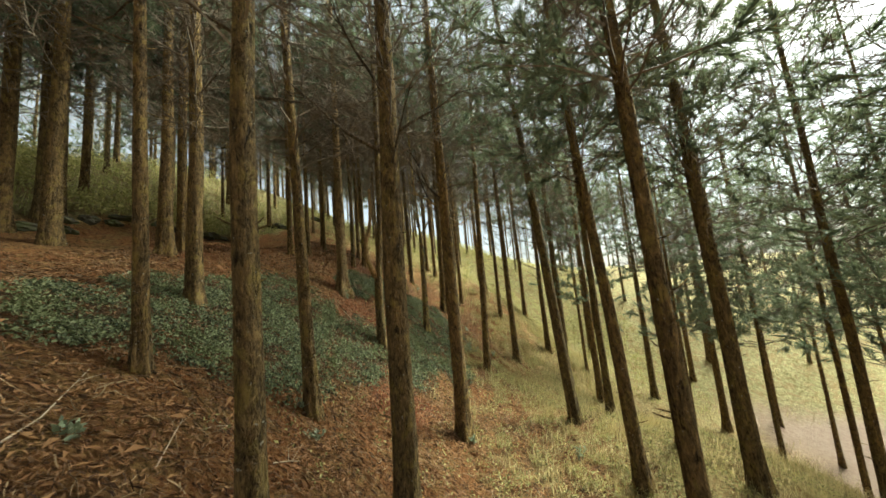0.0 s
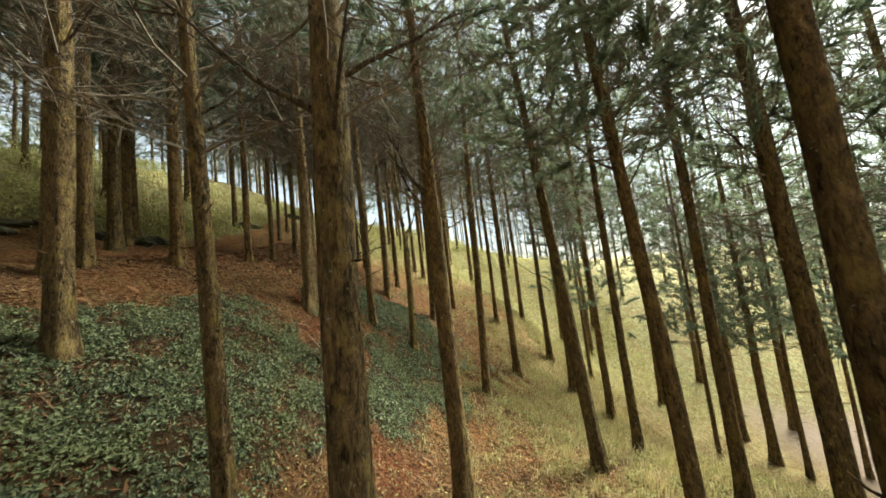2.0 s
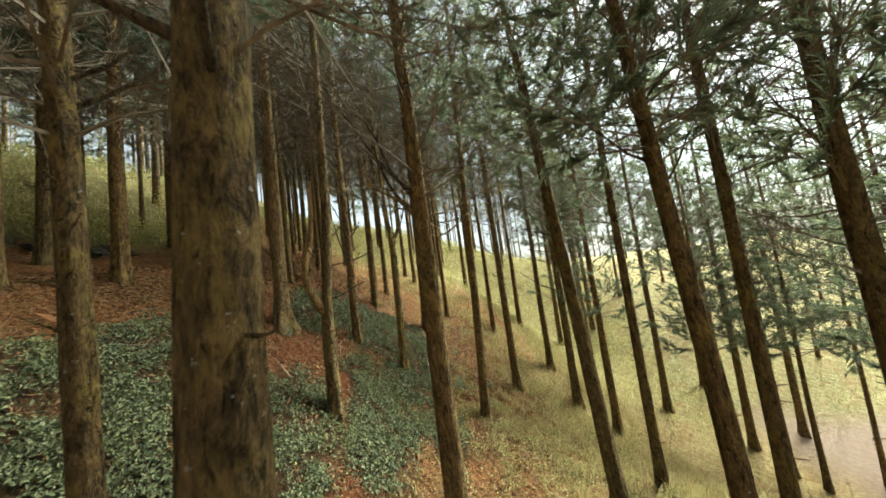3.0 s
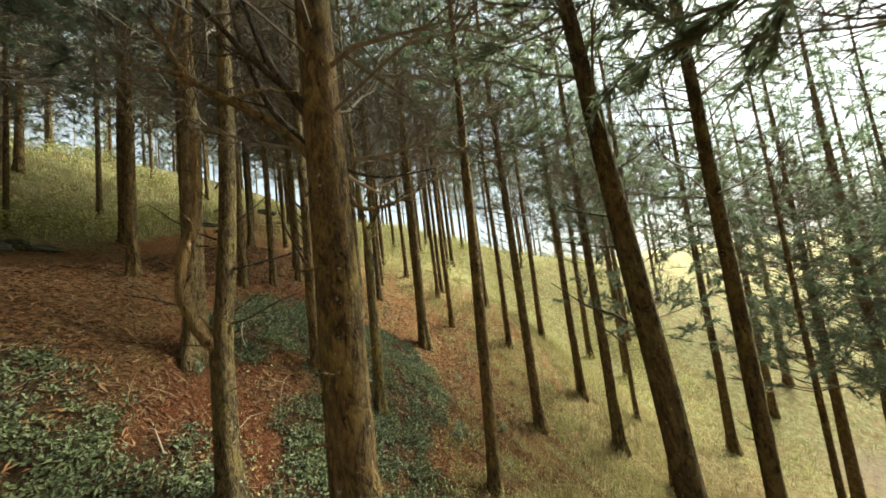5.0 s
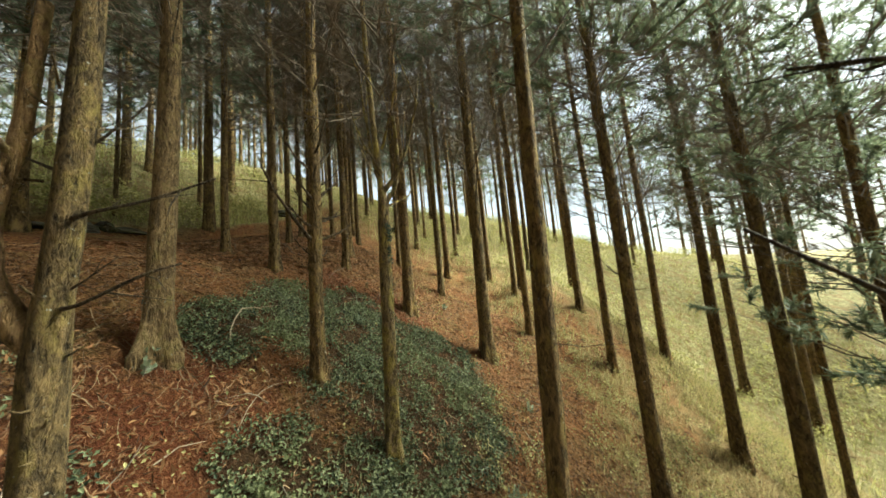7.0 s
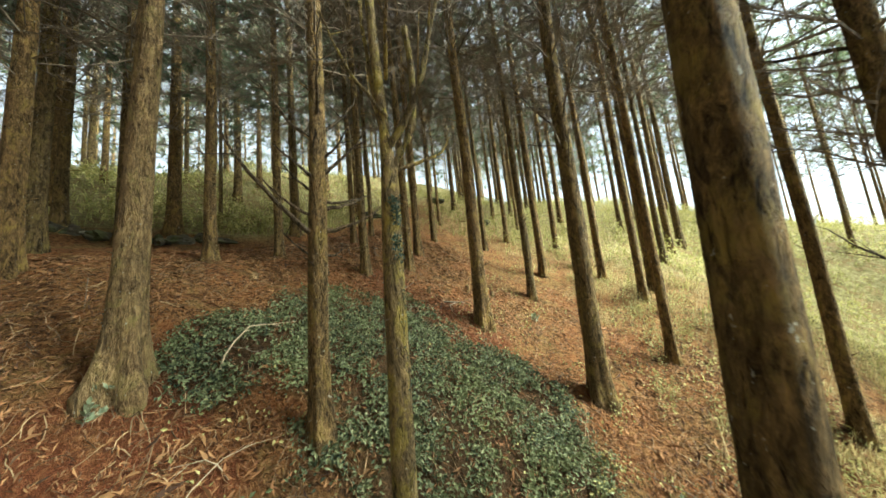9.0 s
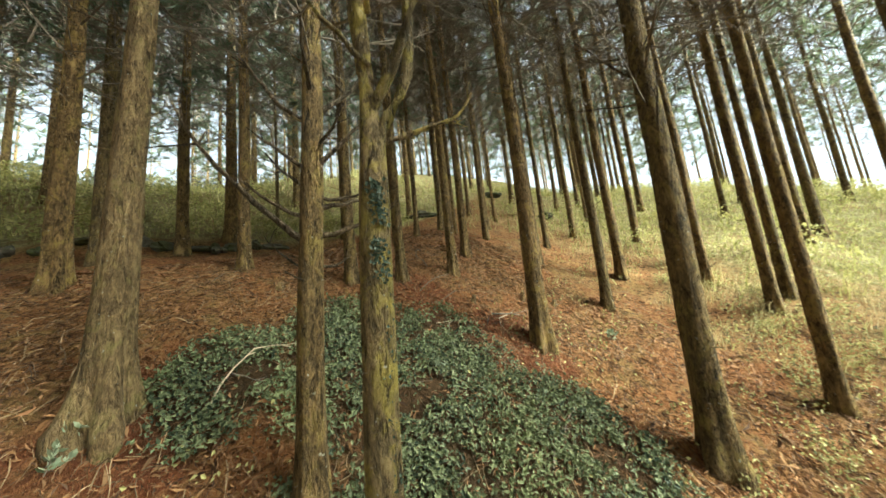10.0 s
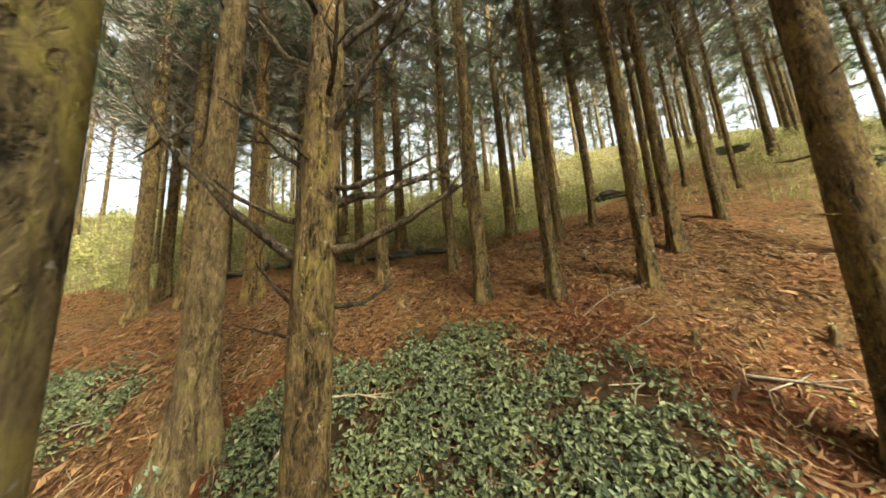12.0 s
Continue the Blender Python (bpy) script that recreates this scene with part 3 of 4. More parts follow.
# x, y, thickness
STAND_MIDDLE = [
    (5.85, 18.79, 0.31), (6.17, 17.04, 0.36), (1.19, 19.55, 0.21), (-1.97, 21.64, 0.27), (3.01, 21.81, 0.27), (-1.77, 19.91, 0.21),
    (0.72, 21.51, 0.22), (3.45, 19.47, 0.23), (5.53, 21.84, 0.27), (-2.10, 28.24, 0.20), (-0.34, 22.30, 0.23), (-0.32, 28.89, 0.22),
    (0.93, 22.12, 0.20), (1.49, 27.68, 0.27), (1.88, 29.31, 0.30), (3.24, 26.54, 0.29), (-0.91, 23.46, 0.23), (5.01, 10.51, 0.24),
    (5.60, 8.28, 0.25),
]
STAND_LEFT = [
    (-6.34, 13.77, 0.25), (-4.09, 17.53, 0.22), (-4.34, 16.27, 0.19), (-6.16, 15.15, 0.19), (-4.64, 18.60, 0.21), (-5.42, 20.46, 0.18),
    (-9.78, 12.88, 0.28), (-14.95, 17.50, 0.34), (-10.83, 18.11, 0.36), (-11.83, 22.20, 0.30), (-6.22, 17.46, 0.17), (-4.38, 24.46, 0.22),
    (-3.07, 28.83, 0.25), (-6.85, 11.19, 0.34), (-8.80, 11.47, 0.34), (-13.23, 11.81, 0.26), (-10.78, 14.13, 0.36), (-7.36, 20.27, 0.21),
    (-7.57, 9.50, 0.29), (-10.45, 7.64, 0.36), (-10.69, 8.58, 0.27), (-10.95, 9.20, 0.24), (-16.04, 18.99, 0.29), (-6.78, 18.65, 0.16),
    (-8.86, 27.27, 0.27), (-3.59, 20.41, 0.16), (-6.45, 27.60, 0.21), (-5.75, 28.53, 0.22), (-7.37, 8.72, 0.33), (-10.46, 7.07, 0.33),
    (-6.25, 19.86, 0.16), (-9.56, 24.30, 0.19), (-11.09, 11.88, 0.27), (-14.67, 22.20, 0.36), (-4.70, 15.32, 0.22),
    (-9.0, 7.5, 0.36),
]
STAND_RIGHT = [
    (8.13, 19.36, 0.20), (9.73, 26.59, 0.36), (13.06, 28.00, 0.36), (11.11, 25.18, 0.36), (12.25, 19.95, 0.36), (16.38, 22.21, 0.36),
    (19.08, 23.87, 0.36), (7.36, 16.34, 0.35), (14.43, 17.75, 0.36), (14.34, 16.27, 0.36), (17.92, 18.54, 0.36),
    (8.3, 3.9, 0.24), (12.6, 8.6, 0.2), (11.0, 6.3, 0.2), (15.2, 11.4, 0.18), (14.2, 5.5, 0.2), (17.6, 15.6, 0.18), (10.6, 2.6, 0.2), (18.0, 9.0, 0.18), (10.8, 15.0, 0.2), (9.4, 7.6, 0.22), (12.2, 4.4, 0.2), (13.0, 11.0, 0.2), (15.6, 7.6, 0.2),
    (16.6, 3.6, 0.2), (12.6, 1.2, 0.2), (20.5, 12.4, 0.2), (14.8, 15.4, 0.2),
]
for i, (x, y, d) in enumerate(STAND_MIDDLE):
    pine(x, y, d, 201 + i, "plain", bare=1.3 if x > 2.5 else 0.0, scale=0.96 + 0.08 * ((i * 37) % 11) / 11)
for i, (x, y, d) in enumerate(STAND_LEFT):
    pine(x, y, d, 301 + i, scale=0.95 + 0.1 * ((i * 29) % 13) / 13)
for i, (x, y, d) in enumerate(STAND_RIGHT):
    pine(x, y, d, 401 + i, "edge", bare=1.5, scale=0.9 + 0.15 * ((i * 31) % 7) / 7)


def fill_stand():
    """The rest of the plantation, behind and beyond the trees above."""
    rng = random.Random(7)
    placed = [(o.location.x, o.location.y) for o in bpy.data.objects if o.name.startswith("pine_tree")]
    areas = [(-9.5, -1, 21, 29, 1.9, 12), (-46, -24, -8, 46, 3.4, 44), (-24, 8, 38, 56, 3.6, 34), (-24, -11.5, -2, 30, 2.4, 40), (-14, 4, 23, 38, 2.5, 34), (-26, -9, 26, 46, 2.6, 50), (-9, -4.5, -8, 2.5, 2.6, 10), (-4, 6, -9, -2, 2.8, 10),
             (9, 30, -6, 8, 3.6, 8), (12, 24, 2, 12, 3.6, 5), (5, 16, 26, 38, 4.2, 9), (17, 34, 14, 34, 4.0, 18), (2, 30, 38, 62, 3.4, 26)]
    k = 0
    for x0, x1, y0, y1, gap, count in areas:
        made, tries = 0, 0
        while made < count and tries < 900:
            tries += 1
            x, y = rng.uniform(x0, x1), rng.uniform(y0, y1)
            if any((x - a) ** 2 + (y - b) ** 2 < gap * gap for a, b in placed):
                continue
            if -4 < x < 4 and -2.2 < y < 2:
                continue
            placed.append((x, y))
            pine(x, y, rng.uniform(0.16, 0.27), 501 + k, "edge" if x > 8 or x < -24 else "far", scale=rng.uniform(0.86, 1.08))
            k += 1
            made += 1


fill_stand()


# ---- limbs that show singly ----
for z, a, e, ln, r, s in ((5.05, 175, 35, 1.9, 0.03, 1), (5.39, 20, 30, 1.6, 0.026, 2), (5.72, 95, 45, 1.8, 0.028, 3), (4.83, 300, 30, 1.2, 0.02, 4),
                          (5.95, 220, 50, 1.7, 0.026, 5)):
    dead_limb(P2, z, a, e, ln, r, seed=s, twigs=6)
for z, a, e, ln, r, s in ((5.76, 165, 60, 2.2, 0.034, 12),
                          (5.85, 205, 42, 1.8, 0.026, 15)):
    dead_limb(P5, z, a, e, ln, r, seed=s, twigs=6)
for z, a, e, ln, r, s in ((2.52, 20, 25, 0.6, 0.012, 23), (3.68, 30, 30, 0.9, 0.016, 24), (3.58, 200, 30, 0.9, 0.014, 25), (3.97, 100, 20, 0.8, 0.014, 26)):
    dead_limb(P10, z, a, e, ln, r, seed=s)
shaped_limb(P10, [(0.02, 0.0, 2.11), (-0.06, -0.06, 2.21), (-0.2, -0.16, 2.57), (-0.28, -0.21, 2.88), (-0.25, -0.2, 3.41), (-0.15, -0.15, 3.75),
                  (-0.09, -0.12, 4.27), (-0.09, -0.07, 5.09)], 0.1, 0.045, 27, 8, BARK_OLD)
shaped_limb(P10, [(0.05, 0.02, 2.45), (0.31, 0.04, 2.46), (0.68, 0.23, 2.65), (0.9, 0.38, 2.73)], 0.02, 0.008, 28, 2)
shaped_limb(P10, [(0.15, 0.03, 3.15), (0.4, 0.06, 3.18), (0.76, 0.25, 3.27), (1.15, 0.48, 3.44)], 0.022, 0.008, 29, 3)
shaped_limb(P10, [(-0.27, -0.2, 2.73), (-0.6, -0.32, 2.88), (-0.81, -0.41, 2.96)], 0.014, 0.006, 30, 2)
shaped_limb(P10, [(-0.05, -0.02, 2.18), (-0.22, -0.09, 2.22), (-0.69, -0.29, 2.35), (-0.9, -0.38, 2.42)], 0.015, 0.006, 36, 2)
shaped_limb(P14, [(0.07, 0.12, 3.9), (0.14, 0.36, 4.01), (0.2, 0.57, 4.12), (0.26, 0.81, 4.26), (0.29, 0.97, 4.5)], 0.027, 0.009, 37, 8, BARK_LICHEN)
shaped_limb(P14, [(0.07, 0.09, 3.6), (0.11, 0.15, 3.98), (0.26, 0.31, 4.4), (0.29, 0.35, 5.09), (0.27, 0.32, 5.6)], 0.045, 0.035, 38, 2, BARK_LICHEN)
shaped_limb(P6, [(-0.42, 0.24, 4.42), (-0.53, 0.28, 4.52), (-0.67, 0.32, 4.59), (-0.81, 0.37, 4.66), (-0.99, 0.42, 4.82), (-1.17, 0.48, 4.99)], 0.017, 0.006, 66, 2)
shaped_limb(P6, [(-0.49, 0.25, 4.17), (-0.61, 0.29, 4.31), (-0.79, 0.34, 4.46)], 0.014, 0.005, 67, 1)
shaped_limb(P6, [(-0.35, 0.26, 5.33), (-0.64, 0.35, 5.39), (-0.98, 0.46, 5.5)], 0.015, 0.006, 68, 4)
shaped_limb(P6, [(-0.39, 0.28, 5.72), (-0.64, 0.36, 5.81), (-0.89, 0.44, 5.9)], 0.013, 0.006, 69, 3)
shaped_limb(P5, [(0.13, 0.11, 5.29), (0.18, 0.15, 5.24), (0.26, 0.21, 5.23), (0.37, 0.29, 5.27), (0.55, 0.43, 5.37), (0.85, 0.65, 5.62), (1.08, 0.83, 5.88)], 0.021, 0.008, 16, 7, BARK_OLD)
shaped_limb(P5, [(0.13, 0.11, 5.47), (0.18, 0.15, 5.43), (0.24, 0.19, 5.4), (0.31, 0.24, 5.36), (0.33, 0.26, 5.42)], 0.014, 0.006, 17, 1, PALE_WOOD)
shaped_limb(P5, [(-0.01, 0.01, 5.48), (-0.22, -0.09, 5.76), (-0.49, -0.22, 5.93), (-0.66, -0.3, 6.05), (-0.8, -0.37, 6.37)], 0.032, 0.014, 18, 6, BARK_OLD)
shaped_limb(P5, [(-0.01, 0.02, 5.56), (-0.37, 0.1, 6.02), (-0.57, 0.14, 6.57), (-0.64, 0.15, 6.96)], 0.03, 0.014, 19, 6)
shaped_limb(P5, [(0.09, 0.06, 5.52), (0.37, 0.19, 5.45), (0.86, 0.43, 5.57)], 0.013, 0.006, 20, 3)
for z, a, e, ln, r, s in ((4.16, 20, 58, 2.2, 0.042, 32), (4.22, 190, 70, 2.4, 0.034, 33), (4.38, 150, 45, 1.6, 0.018, 34),
                          (4.50, 250, 40, 1.2, 0.022, 35), (4.94, 320, 40, 1.3, 0.024, 36)):
    dead_limb(P14, z, a, e, ln, r, lift=0.5, seed=s, twigs=4, material=BARK_LICHEN)
for z, a, e, ln, r, s in ((2.45, 75, 12, 0.85, 0.022, 41), (2.76, 95, 14, 0.9, 0.02, 42), (2.89, 80, 2, 0.65, 0.015, 43), (2.17, 100, 4, 0.45, 0.013, 44),
                          (2.38, 262, 30, 1.5, 0.022, 45), (2.65, 270, 10, 0.7, 0.015, 46), (2.98, 255, 24, 0.5, 0.014, 47), (3.20, 275, 12, 0.6, 0.016, 48),
                          (2.12, 250, 24, 0.5, 0.009, 49), (3.42, 20, 30, 0.6, 0.014, 50), (3.53, 140, 20, 0.7, 0.014, 51), (3.86, 90, 40, 1.0, 0.02, 52),
                          (3.75, 240, 35, 0.9, 0.018, 53), (4.08, 330, 35, 0.9, 0.016, 54), (1.99, 300, 5, 0.35, 0.008, 55), (3.20, 60, 35, 0.9, 0.02, 56)):
    dead_limb(P15, z, a, e, ln * 1.15, r * 1.6, lift=0.5, seed=s, twigs=3, wander=0.2)
for z, a, e, ln, r, s in ((5.03, 60, 20, 1.4, 0.016, 64), (6.25, 20, 25, 1.6, 0.018, 63)):
    dead_limb(P6, z, a, e, ln, r, lift=0.15, seed=s, twigs=2)
for z, a, e, ln, r, s in ((6.51, 130, 40, 1.4, 0.014, 73), (3.3, 318, 2, 1.0, 0.006, 74),
                          (6.70, 20, 45, 1.6, 0.02, 75)):
    dead_limb(P8, z, a, e, ln, r, lift=0.2, seed=s, twigs=3)
for tree, base in ((P1, 80), (P3, 85), (P4, 90), (P7, 95), (P11, 100), (P16, 105), (P17, 110), (P18, 115), (P9, 120), (P13, 125)):
    rng = random.Random(base)
    for k in range(6):
        dead_limb(tree, rng.uniform(4.0, 7.0) + (2.0 if tree in (P11, P13) else 0.0), rng.uniform(0, 360), rng.uniform(5, 50), rng.uniform(0.8, 1.9), rng.uniform(0.012, 0.026), seed=base + k)


# ---- ground cover ----
def scatter(rng, count, box, cover):
    """Places inside box where cover(x, y) beats a random number."""
    out = np.zeros((0, 2))
    while len(out) < count:
        p = rng.uniform((box[0], box[2]), (box[1], box[3]), (count * 2, 2))
        p = p[rng.uniform(0, 1, len(p)) < cover(p[:, 0], p[:, 1])]
        out = np.concatenate([out, p])
        if len(p) == 0:
            break
    return out[:count]


def slope_frame(x, y):
    """Unit normals of the ground at many places."""
    e = 0.05
    dx = (height(x + e, y) - height(x - e, y)) / (2 * e)
    dy = (height(x, y + e) - height(x, y - e)) / (2 * e)
    n = np.stack([-dx, -dy, np.ones_like(dx)], 1)
    return n / np.linalg.norm(n, axis=1)[:, None]


def quads_object(name, v, per, pattern, material, label, category, smooth=False):
    """One object of many alike pieces: v has per vertices a piece, pattern lists the faces of a piece."""
    count = len(v) // per
    faces = []
    for f in pattern:
        faces.append((np.arange(count)[:, None] * per + np.array(f)[None, :]).tolist())
    flat = [tuple(q) for group in faces for q in group]
    ob = link_mesh(name, v.tolist(), flat, material, smooth=smooth)
    return tagged(ob, label, category, kind="stuff")


def flat_leaves(rng, x, y, size, lift, tilt, shape=0.75, stalk=0.04):
    """Folded leaves near the ground, four vertices each."""
    n = slope_frame(x, y)
    k = len(x)
    d = rng.normal(0, 1, (k, 3))
    nn = n + rng.normal(0, tilt, (k, 3))
    nn /= np.linalg.norm(nn, axis=1)[:, None]
    d -= (d * nn).sum(1)[:, None] * nn
    d /= np.linalg.norm(d, axis=1)[:, None]
    s = np.cross(nn, d)
    L = rng.uniform(0.6, 1.25, (k, 1)) * size
    p = np.stack([x, y, height(x, y)], 1) + n * (stalk * rng.uniform(0.2, 1.6, (k, 1)) + lift)
    fold = nn * L * 0.16
    v = np.stack([p - d * L * 0.5, p - d * L * 0.1 + s * L * shape * 0.5 + fold, p + d * L * 0.5, p - d * L * 0.1 - s * L * shape * 0.5 + fold], 1)
    return v.reshape(-1, 3)


def build_ivy():
    rng = np.random.default_rng(3)
    p = scatter(rng, 76000, (-6.6, 2.4, 2.4, 17.8), lambda x, y: ivy_cover(x, y) * np.clip(0.5 + 0.8 * wave(x, y, 2.6, 11) + 0.5 * wave(x, y, 6.5, 4), 0.05, 1))
    v = flat_leaves(rng, p[:, 0], p[:, 1], 0.064, 0.008, 0.85, 0.56, 0.06)
    quads_object("ivy_carpet", v, 4, [(0, 1, 2), (0, 2, 3)], IVY, "dark green ivy leaves carpeting the forest floor in patches", "ivy")


def build_litter():
    rng = np.random.default_rng(4)
    p = scatter(rng, 130000, (-8.0, 4.5, 1.0, 20), lambda x, y: (1 - 0.6 * ivy_cover(x, y)) * (1 - 0.6 * grass_cover(x, y)) * (0.6 + 0.4 * wave(x, y, 1.3, 13)))
    x, y = p[:, 0], p[:, 1]
    k = len(x)
    n = slope_frame(x, y)
    d = rng.normal(0, 1, (k, 3))
    d -= (d * n).sum(1)[:, None] * n * 0.85
    d /= np.linalg.norm(d, axis=1)[:, None]
    s = np.cross(n, d)
    s /= np.linalg.norm(s, axis=1)[:, None]
    L = rng.gamma(2.0, 0.024, (k, 1)) + 0.035
    w = rng.uniform(0.0014, 0.0038, (k, 1))
    c = np.stack([x, y, height(x, y)], 1) + n * rng.uniform(0.004, 0.045, (k, 1))
    m = c + n * L * rng.uniform(-0.1, 0.2, (k, 1)) + s * L * rng.uniform(-0.2, 0.2, (k, 1))
    v = np.stack([c - d * L * 0.5, m + s * w, c + d * L * 0.5, m - s * w], 1).reshape(-1, 3)
    quads_object("needle_litter", v, 4, [(0, 1, 2), (0, 2, 3)], LITTER, "fallen red-brown needles and fine twigs on the forest floor", "litter")
    p = scatter(rng, 3500, (-7, 3.5, 0.5, 19), lambda x, y: (1 - 0.6 * ivy_cover(x, y)) * (1 - 0.5 * grass_cover(x, y)))
    v = flat_leaves(rng, p[:, 0], p[:, 1], 0.021, 0.004, 0.35, 0.45, 0.02)
    quads_object("dead_leaves", v, 4, [(0, 1, 2), (0, 2, 3)], LITTER, "curled brown dead leaves scattered on the needle litter", "litter")


def blades(rng, p, tall, wide):
    x, y = p[:, 0], p[:, 1]
    k = len(x)
    c = np.stack([x, y, height(x, y) - 0.02], 1)
    a = rng.uniform(0, 6.283, k)
    s = np.stack([np.cos(a), np.sin(a), np.zeros(k)], 1) * (wide * rng.uniform(0.6, 1.3, k))[:, None]
    h = (tall * rng.gamma(4, 0.25, k))[:, None]
    leanx = rng.normal(0, 0.45, (k, 3)) + np.array((0.25, -0.1, 0))
    leanx[:, 2] = 0
    up = np.array((0, 0, 1.0))
    m = c + up * h * 0.6 + leanx * h * 0.25
    t = c + up * h * 0.9 + leanx * h * 0.9
    return np.stack([c - s, c + s, m + s * 0.7, m - s * 0.7, t], 1).reshape(-1, 3)


def build_grass():
    rng = np.random.default_rng(5)
    p = scatter(rng, 70000, (-1.0, 9.5, 1.5, 23.0), lambda x, y: grass_cover(x, y) * np.clip(0.35 + 0.9 * wave(x, y, 2.6, 17), 0.08, 1))
    quads_object("hillside_grass", blades(rng, p, 0.2, 0.007), 5, [(0, 1, 2, 3), (3, 2, 4)], GRASS, "thin dry yellow-green grass covering the slope", "grass")
    p = scatter(rng, 42000, (-3.0, 8.0, 4.0, 25.0), lambda x, y: (0.12 + 0.88 * grass_cover(x, y)) * (1 - 0.8 * ivy_cover(x, y)) * np.clip(0.1 + 1.1 * wave(x, y, 2.9, 27) + 0.5 * wave(x, y, 7.0, 5), 0, 1))
    v = flat_leaves(rng, p[:, 0], p[:, 1], 0.055, 0.01, 0.8, 0.6, 0.07)
    quads_object("leafy_weeds", v, 4, [(0, 1, 2), (0, 2, 3)], WEEDS, "low yellow-green leafy weeds in clumps on the slope", "weeds")
    p = scatter(rng, 26000, (-14.0, 16.0, 19.0, 40.0), lambda x, y: grass_cover(x, y) * (0.6 + 0.4 * wave(x, y, 0.9, 19)))
    quads_object("far_grass", blades(rng, p, 0.2, 0.014), 5, [(0, 1, 2, 3), (3, 2, 4)], SHRUB, "bright yellow-green grass on the sunlit far slope", "grass")
    p = scatter(rng, 16000, (-26.0, -10.9, -2.0, 26.0), lambda x, y: 0.6 + 0.4 * wave(x, y, 0.9, 23))
    quads_object("bank_grass", blades(rng, p, 0.24, 0.015), 5, [(0, 1, 2, 3), (3, 2, 4)], SHRUB, "tall yellow-green undergrowth on top of the bank", "grass")
    p = scatter(rng, 8000, (8.0, 30.0, -4.0, 26.0), lambda x, y: grass_cover(x, y))
    quads_object("lower_grass", blades(rng, p, 0.2, 0.012), 5, [(0, 1, 2, 3), (3, 2, 4)], GRASS, "pale dry grass at the foot of the slope", "grass")


def build_undergrowth():
    """Leafy clumps on the bank and along the far slope."""
    rng = np.random.default_rng(8)
    for name, box, count, tall, size, label in (("bank_undergrowth", (-20, -10.9, -9, 25), 20000, 0.4, 0.12, "bright yellow-green leafy undergrowth on the bank"),
                                                ("far_thicket", (-36, -22, -10, 34), 14000, 0.9, 0.24, "pale yellow-green thicket behind the plantation"),
                                                ("slope_undergrowth", (-14, 15, 24, 42), 16000, 0.35, 0.11, "low yellow-green bushes on the far slope"),
                                                ("turf_herbs", (0.2, 9, 3, 24), 40000, 0.1, 0.05, "low yellow-green herbs among the grass of the slope")):
        p = scatter(rng, count, box, lambda x, y: np.clip(0.1 + 1.3 * wave(x, y, 0.9 if name != "turf_herbs" else 2.4, 31), 0, 1))
        v = flat_leaves(rng, p[:, 0], p[:, 1], size, 0.02, 1.2, 0.6, tall)
        quads_object(name, v, 4, [(0, 1, 2), (0, 2, 3)], WEEDS if name == "turf_herbs" else THICKET if name == "far_thicket" else SHRUB, label, "undergrowth")


def build_twigs():
    """Short dry twigs strewn all over the floor."""
    rng = np.random.default_rng(9)
    p = scatter(rng, 5200, (-8, 4.5, 0.5, 21), lambda x, y: (1 - 0.6 * ivy_cover(x, y)) * (1 - 0.5 * grass_cover(x, y)) * np.clip(0.5 + 0.6 * wave(x, y, 1.7, 6), 0.1, 1))
    verts, faces = [], []
    for x, y in p:
        a, ln, turn = rng.uniform(0, 6.28), rng.gamma(3.0, 0.06) + 0.06, rng.normal(0, 0.22)
        pts = []
        for _ in range(4):
            pts.append((x, y, gz(x, y) + rng.uniform(0.006, 0.032)))
            x, y, a = x + math.cos(a) * ln / 3, y + math.sin(a) * ln / 3, a + turn + rng.normal(0, 0.25)
        r = rng.uniform(0.003, 0.0075)
        tube(pts, (r * 0.8, r, r * 0.9, r * 0.5), 3, verts, faces, False)
    ob = link_mesh("twig_litter", verts, faces, TWIG)
    tagged(ob, "short dry grey-brown twigs strewn over the floor", "litter", kind="stuff")


build_ivy()
build_undergrowth()
build_twigs()
build_litter()
build_grass()


# ---- small things on the floor ----
def stick(points, radius, material, name, label, category="branch", twigs=0, seed=1):
    """A branch that lies on the ground: plan points and lift over the ground."""
    rng = np.random.default_rng(seed)
    base = np.array((points[0][0], points[0][1], gz(points[0][0], points[0][1])))
    pts = [np.array((x, y, gz(x, y) + l)) - base for x, y, l in points]
    verts, faces = [], []
    tube(pts, np.linspace(radius, radius * 0.35, len(pts)), 6, verts, faces)
    side = []
    for _ in range(twigs):
        p, d = along(pts, rng.uniform(0.3, 0.9))
        w = turned(rng, d, 0.5)
        w[2] = abs(w[2]) * 0.3
        q = p + w * rng.uniform(0.15, 0.4)
        side.append(([p, q], (radius * 0.45, radius * 0.15)))
    ob = new(name, mesh_of(name, verts, faces, material, True))
    ob.location = base
    add_twigs(ob, side, material)
    return tagged(ob, label, category)


stick([(-3.21, 12.89, 0.03), (-3.38, 13.03, 0.1), (-3.47, 13.18, 0.16), (-3.58, 13.42, 0.18), (-3.59, 13.67, 0.14), (-3.57, 13.86, 0.08)], 0.016, PALE_WOOD,
      "fallen_branch", "bleached thin fallen branch lying across the ivy", twigs=3, seed=4)


